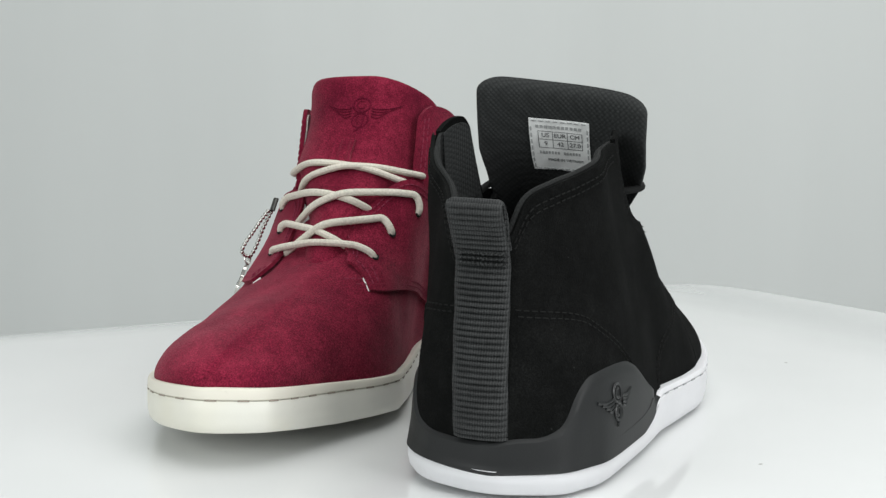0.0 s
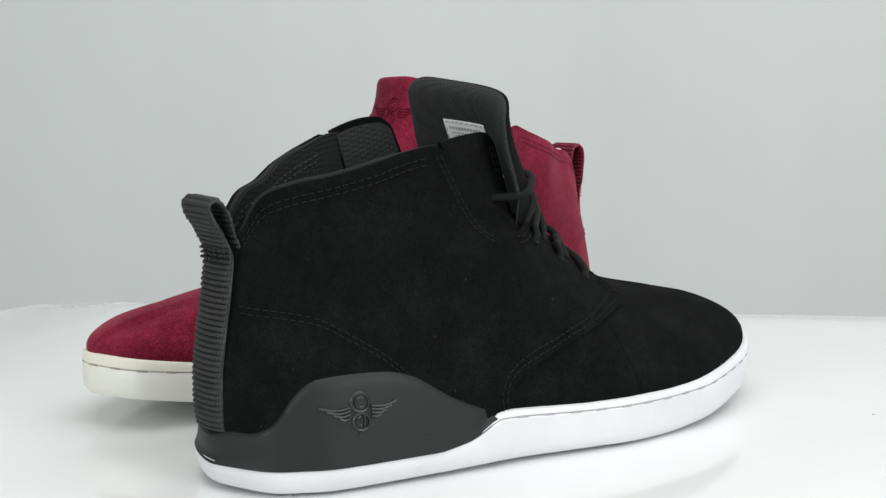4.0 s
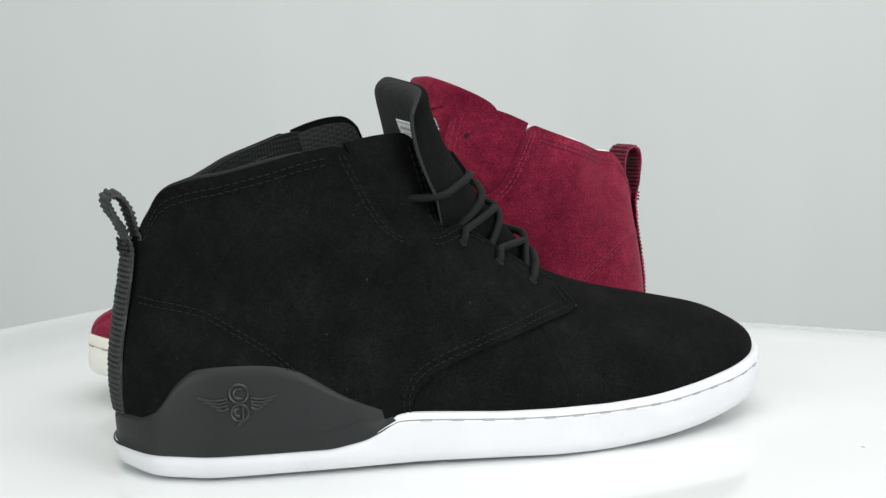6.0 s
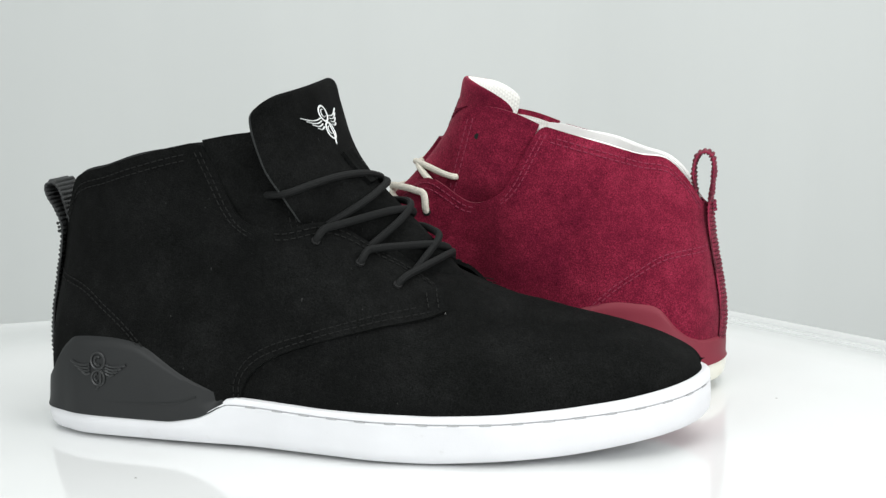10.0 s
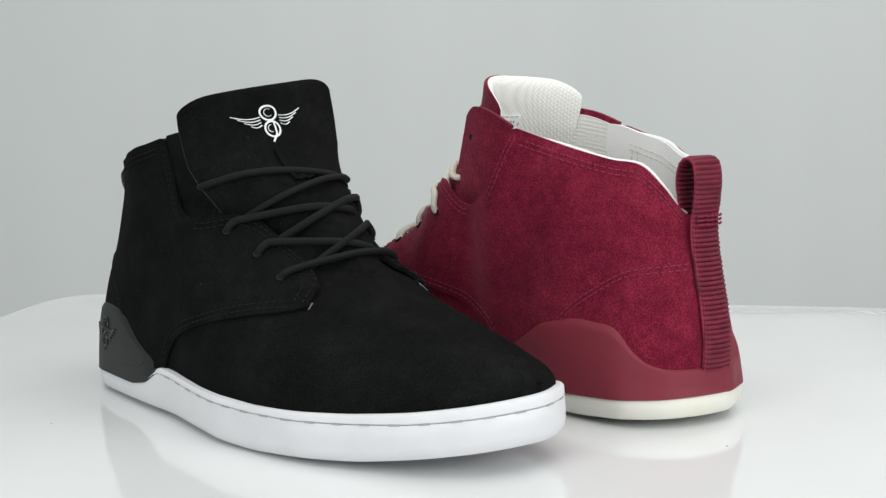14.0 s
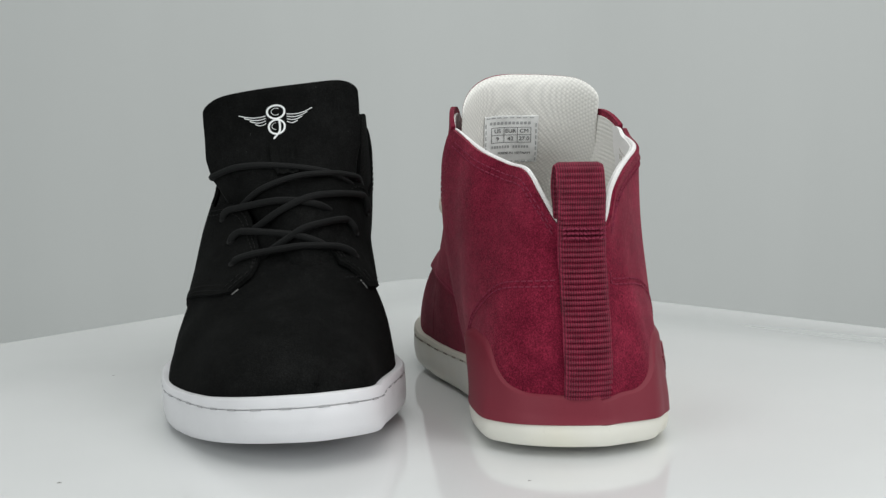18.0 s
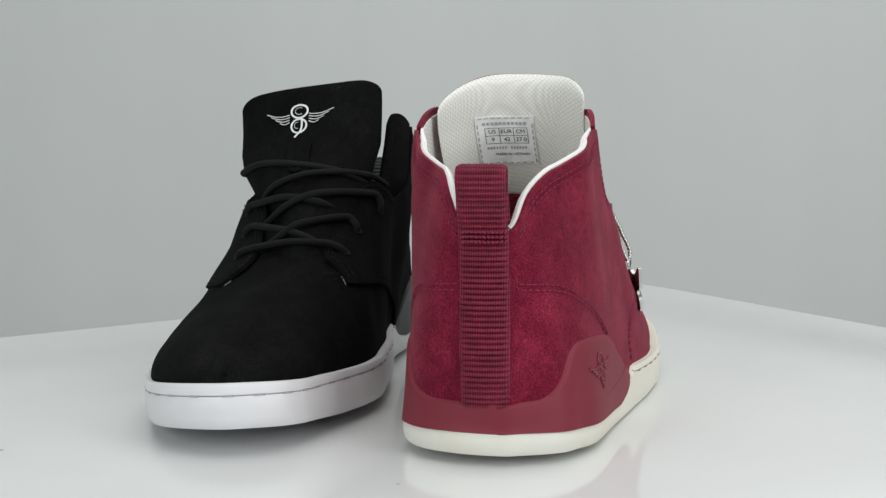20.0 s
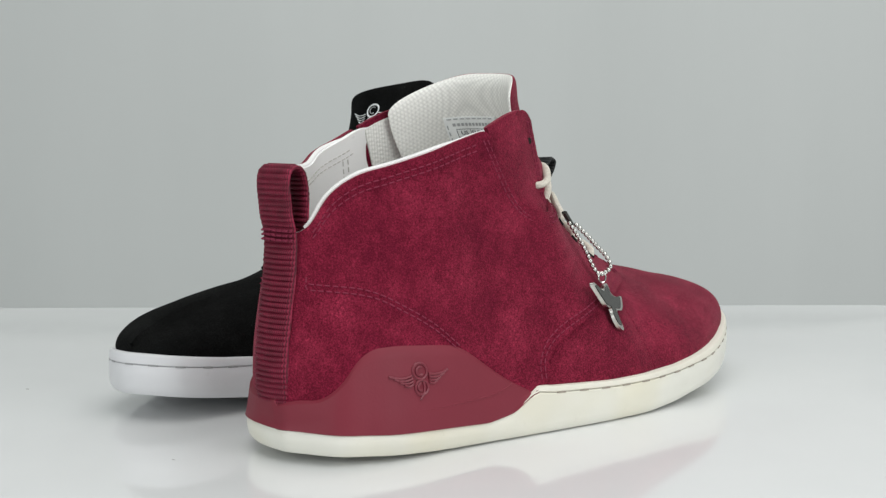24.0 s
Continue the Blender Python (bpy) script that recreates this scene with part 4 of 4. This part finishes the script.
        mesh_ob("lace", *tube(line * MM, R_LACE * MM, 10, 0.9), kit["lace"], shoe)

    hole_in, hole_out, over, tuck = {}, {}, {}, {}
    for side in (-1, 1):
        e = EYELETS[side]
        lip = [(x, at_width(side, x, y)) for x, y in THROAT[side][2::-1]]
        hole_in[side] = [on_side(side, x - 0.5, z - 0.5, -1.0) for x, z in e]
        hole_out[side] = [on_side(side, x + 0.4, z + 0.5, 3.8) for x, z in e]
        over[side] = [on_side(side, 0.5 * x + 0.5 * u, 0.5 * z + 0.5 * w, 4.0) for (x, z), (u, w) in zip(e, lip)]
        tuck[side] = [on_side(side, 0.1 * x + 0.9 * u, 0.1 * z + 0.9 * w, 0.3) for (x, z), (u, w) in zip(e, lip)]
        hx, hz, b_edge = top_hole[side]
        y = float(flap_y(side, hx, hz))
        hole_in[side].append(np.array([hx - 1, y - side * 2.5, hz]))
        if b_edge:
            over[side].append(tongue(np.array(side * 1.0), np.array(b_edge), 1.0) + (0.5, side * 1.6, 0.3))
            hole_out[side].append(np.array([hx + 1.5, y + side * (1.6 if side < 0 else -3.0), hz + 0.4]))
        else:
            fx0, fx1, ft = flap_front[side]
            ex = fx1 + (fx0 - fx1) * (hz + 1 - 88) / (ft - 93)
            over[side].append(np.array([ex + 1.0, float(flap_y(side, ex, hz)) + side * 1.2, hz + 1.5]))
            hole_out[side].append(np.array([hx + 1.5, y + side * 1.9, hz + 0.2]))
    a, b = over[-1][0], over[1][0]
    lace([hole_in[-1][0], hole_out[-1][0]] + list(taut(a, b, 0.0, np.concatenate([under] + tops_of_flaps)))[2:-2:3] + [hole_out[1][0], hole_in[1][0]])
    for i in range(3):
        for side, extra in ((-1, 0.0), (1, 2.6)):
            T = taut(over[side][i + 1], tuck[-side][i], extra, np.concatenate([under, tops_of_flaps[0 if side < 0 else 1]]))
            lace([hole_in[side][i + 1], hole_out[side][i + 1]] + list(T[::3]) + [tuck[-side][i] * (1, 1, 1) - (2.5, 0, 3.0)])
    return shoe


# ---- where things stand, before the board turns ----
def stand(x, y, degrees, z, lean):
    up = Vector((*lean, 1)).normalized()
    ahead = Vector((math.cos(radians(degrees)), math.sin(radians(degrees)), 0))
    ahead = (ahead - up * ahead.dot(up)).normalized()
    m = Matrix((ahead, up.cross(ahead), up)).transposed().to_4x4()
    m.translation = (x, y, z)
    return m


BLACK_AT = stand(0.0300, -0.1378, 74.10, 0.0068, (0.0339, -0.0410))
RED_AT = stand(-0.0167, 0.1084, 253.27, 0.0108, (0.0082, 0.0162))


BOARD_UNIT = 0.648


def level(x, y):
    """Height of the board's face at a point in metres: flat in the middle, bent down a little to its edges."""
    u, v = x / BOARD_UNIT, y / BOARD_UNIT
    c, s = math.cos(0.4473), math.sin(0.4473)
    a, b = c * (u - 0.0183) + s * (v - 0.0467), -s * (u - 0.0183) + c * (v - 0.0467)
    r = max(abs(a) / 0.6403, abs(b) / 0.5413)
    w = min(1, max(0, (r - 0.55) / 0.45))
    w = w * w * (3 - 2 * w)
    return (0.0055 - 0.012 * x + 0.010 * y) * (1 - w) + (-0.0116 + 0.0059 * u - 0.0122 * v) * BOARD_UNIT * w


def build_board():
    c, s = math.cos(0.4473), math.sin(0.4473)
    n, m = 56, 48
    top = np.zeros((n, m, 3))
    for i in range(n):
        for j in range(m):
            a, b = -1 + 2 * i / (n - 1), -1 + 2 * j / (m - 1)
            k = (abs(a) ** 14 + abs(b) ** 14) ** (1 / 14) / max(abs(a), abs(b), 1e-6)
            a, b = a / k * 0.6403, b / k * 0.5413
            x, y = (0.0183 + c * a - s * b) * BOARD_UNIT, (0.0467 + s * a + c * b) * BOARD_UNIT
            top[i, j] = (x, y, level(x, y))
    v, f = sheet(top, top - (0, 0, 0.004))
    ob = mesh_ob("turntable_board", v, f, BOARD)
    return tagged(ob, "glossy white acrylic board with rounded corners", "board")


def build_studio():
    # draped grey cloth behind the board
    n, m = 120, 60
    g = np.zeros((n, m, 3))
    for i in range(n):
        for j in range(m):
            x, z = -1.9 + 3.8 * i / (n - 1), -0.75 + 2.9 * j / (m - 1)
            fold = 0.02 * noise.noise(Vector((x * 2.2, z * 0.25, 0.3))) + 0.008 * noise.noise(Vector((x * 7, z * 0.5, 4.0)))
            g[i, j] = (x, 1.15 + fold, z)
    v, f = sheet(g, g + (0, 0.004, 0))
    tagged(mesh_ob("backdrop", v, f, CLOTH), "pale grey draped studio backdrop", "backdrop", kind="structure")

    def slab(name, x0, x1, y0, y1, z0, z1, mat, label, cat, kind="structure"):
        vs = [(x, y, z) for x in (x0, x1) for y in (y0, y1) for z in (z0, z1)]
        fs = [(0, 1, 3, 2), (4, 6, 7, 5), (0, 4, 5, 1), (2, 3, 7, 6), (0, 2, 6, 4), (1, 5, 7, 3)]
        return tagged(mesh_ob(name, vs, fs, mat), label, cat, kind=kind)

    slab("floor", -2.2, 2.2, -2.4, 1.5, -0.80, -0.76, GREY_PAINT, "plain grey studio floor", "floor")
    # a low turntable under the board
    vs, fs = [], []
    for z, r in ((-0.76, 0.2), (-0.74, 0.2), (-0.73, 0.06), (-0.06, 0.06), (-0.055, 0.17), (-0.0062, 0.17)):
        vs += [(r * math.cos(2 * math.pi * k / 40), r * math.sin(2 * math.pi * k / 40), z) for k in range(40)]
    for i in range(5):
        fs += [(i * 40 + k, i * 40 + (k + 1) % 40, (i + 1) * 40 + (k + 1) % 40, (i + 1) * 40 + k) for k in range(40)]
    fs += [tuple(range(40))[::-1], tuple(200 + k for k in range(40))]
    tagged(mesh_ob("turntable_stand", vs, fs, GREY_PAINT), "grey pedestal that carries the white board", "stand")


build_studio()
board = build_board()
black_shoe = build_shoe("sneaker", BLACK, BLACK_LAST, (2.5, 3.0, 1.01, 8.5, (14.0, 1.0), -3.0, (0.03, 0.66), (16, 20, 28, 35.5, 38, 38.5, 38.5), (13.0, 14.0), 1.0), {-1: (82, 95, 127), 1: (80, 98, 130)}, {-1: None, 1: None},
                        [(-30.8, 86), (-32.6, 93), (-36.6, 100), (-37.2, 104.4), (-33.6, 105.6), (-29.8, 101), (-27.6, 93), (-26.0, 86), (-24.5, 78)], 20.5, (4.0, 7.2, 9.5), {-1: (77, 100.5, 0.49), 1: (80, 92, 0.44)}, "black suede mid-top sneaker with white rubber sole, laced")
red_shoe = build_shoe("sneaker", RED, RED_LAST, (6.0, 0.5, 0.85, 10.0, (21.0, 30.0), 3.2, (0.15, 0.645), (18, 24, 34, 38.5, 38.5, 38.5, 39), (11.0, 30.0), 0.0), {-1: (86, 99, 131), 1: (88, 101, 132.5)}, {-1: (82, 117.5), 1: (80.5, 118)},
                      [(-30.2, 87), (-30.8, 96), (-31.2, 104), (-30, 109.8), (-26.7, 111.8), (-23, 109.4), (-21.5, 102), (-22.5, 93), (-24, 80)], 19.5, (5.5, 7.0, 8.0), {-1: (86, 98, 0), 1: (91, 98, 0)}, "burgundy suede mid-top sneaker with cream sole and cream laces")


def build_tag():
    tag = new("hang_tag")
    tag.empty_display_size = 0.02
    tagged(tag, "small winged steel charm on a ball chain, hung from the laces", "charm")
    on = lambda x, z, off: on_side(-1, x, z, off)

    def clear(x, y, z, off):
        """A point of the hanging charm, kept clear of the suede."""
        q = on(x, z, off)
        return np.array([x, min(y, float(q[1])), z])

    hang = [(97.5, -38, 81), (100, -40, 76), (102.5, -41.5, 71), (104.5, -42.8, 66), (106, -44.5, 61), (108, -46, 58), (112, -47, 58.5), (115.4, -47, 61), (114, -45.5, 65.5), (110, -43.5, 70), (105, -41.5, 75.5), (99.5, -38.5, 81.5)]
    ring = smooth_line([clear(x, y, z, 3.0) for x, y, z in hang], 400)
    d = np.concatenate([[0], np.cumsum(np.linalg.norm(np.diff(ring, axis=0), axis=1))])
    n = int(d[-1] / 2.15)
    bead = bmesh.new()
    bmesh.ops.create_uvsphere(bead, u_segments=10, v_segments=7, radius=1.1 * MM)
    me = bpy.data.meshes.new("bead")
    bead.to_mesh(me)
    bead.free()
    me.materials.append(STEEL)
    me.polygons.foreach_set("use_smooth", [True] * len(me.polygons))
    for i in range(n):
        q = i * d[-1] / n
        c = new("bead", me)
        c.parent = tag
        c.location = Vector([np.interp(q, d, ring[:, k]) for k in range(3)]) * MM
    mesh_ob("chain_wire", *tube(smooth_line(ring[::10], 120) * MM, 0.28 * MM, 5), STEEL, tag)
    jr = [clear(109.3, -46.8, 56.3, 3.2) + (1.6 * math.cos(a), -0.7 * math.cos(a), 2.3 * math.sin(a)) for a in np.linspace(0, 2 * math.pi, 20)]
    mesh_ob("jump_ring", *tube(np.array(jr) * MM, 0.4 * MM, 6), STEEL, tag)
    # flat winged plate: outline in its own plane, turned a little
    pts = [(-2.2, 7.0), (0, 8.8), (2.0, 7.2), (3.2, 4.4), (7.5, 4.6), (11.6, 6.8), (13.2, 6.6), (13.0, 2.0), (11.2, -1.6), (6.8, -3.6), (7.6, -7.0), (10.4, -11.6), (10.0, -13.4),
           (7.0, -13.2), (3.4, -9.6), (1.4, -4.8), (-2.8, -5.2), (-7.6, -2.0), (-12.2, 1.4), (-12.8, 3.0), (-11.2, 3.6), (-6.2, 2.9), (-3.2, 3.8)]
    pts = smooth_line(np.array(pts + pts[:1], float), 110)[:-1]
    lower, upper, fore = clear(110, -50.5, 36, 3.0), clear(109.3, -47.2, 54, 3.0), clear(118, -47.5, 45, 3.0)
    mid = Vector((lower + upper) / 2) + Vector((-1.0, 0, 2.0))
    zax = Vector(upper - lower).normalized()
    yax = zax.cross(Vector(fore) - mid).normalized()
    turn = Matrix((yax.cross(zax), yax, zax)).transposed() @ Matrix.Rotation(radians(22), 3, "Y")

    def plate(scale, t0, t1, mat, nm, label):
        v, f = [], []
        k = len(pts)
        for t, sc in ((t0, scale), (t1, scale - 0.02), ):
            v += [mid + turn @ Vector((x * sc * 1.3, t, z * sc * 0.86)) for x, z in pts]
        f += [(i, (i + 1) % k, k + (i + 1) % k, k + i) for i in range(k)]
        f += [tuple(range(k))[::-1], tuple(k + i for i in range(k))]
        mesh_ob(nm, [q * MM for q in v], f, mat, tag, label, angle=30)

    mesh_ob("chain_clasp", *tube(np.array([clear(x, -37.5, z, 2.8) for x, z in ((94.5, 86), (96, 84.3), (98.5, 81.5), (99.5, 80.2))]) * MM, 1.5 * MM, 8, 0.6), DARK_STEEL, tag)
    plate(1.0, 0.9, -0.6, STEEL, "charm_plate", "polished steel plate")
    plate(0.84, -0.55, -0.85, DARK_STEEL, "charm_face", "dark mirrored face")
    return tag


hang_tag = build_tag()


CRUMBS = [(0.192, 0.074, 0.0007), (0.0357, 0.1595, 0.0006), (0.130, -0.125, 0.0006)]


def build_crumbs():
    rnd = random.Random(5)
    v, f = [], []
    for x, y, r in CRUMBS:
        o = len(v)
        z = level(x, y)
        for k in range(6):
            a = k * math.pi / 3 + rnd.uniform(-0.3, 0.3)
            q = r * rnd.uniform(0.6, 1.3)
            v.append((x + 1.6 * q * math.cos(a), y + q * math.sin(a), z + 0.00004))
        v.append((x, y, z + 0.45 * r))
        f += [(o + k, o + (k + 1) % 6, o + 6) for k in range(6)] + [tuple(o + k for k in range(6))[::-1]]
    return tagged(mesh_ob("lint", v, f, CRUMB), "few dark specks of lint on the white board", "lint", kind="stuff")


lint = build_crumbs()


def motions():
    steps = [0.5 * i for i in range(49)]
    for ob, m in ((board, Matrix()), (black_shoe, BLACK_AT), (red_shoe, RED_AT), (hang_tag, RED_AT), (lint, Matrix())):
        walk(ob, [(t, Matrix.Rotation(-radians(SPEED * t), 4, "Z") @ m) for t in steps])


motions()
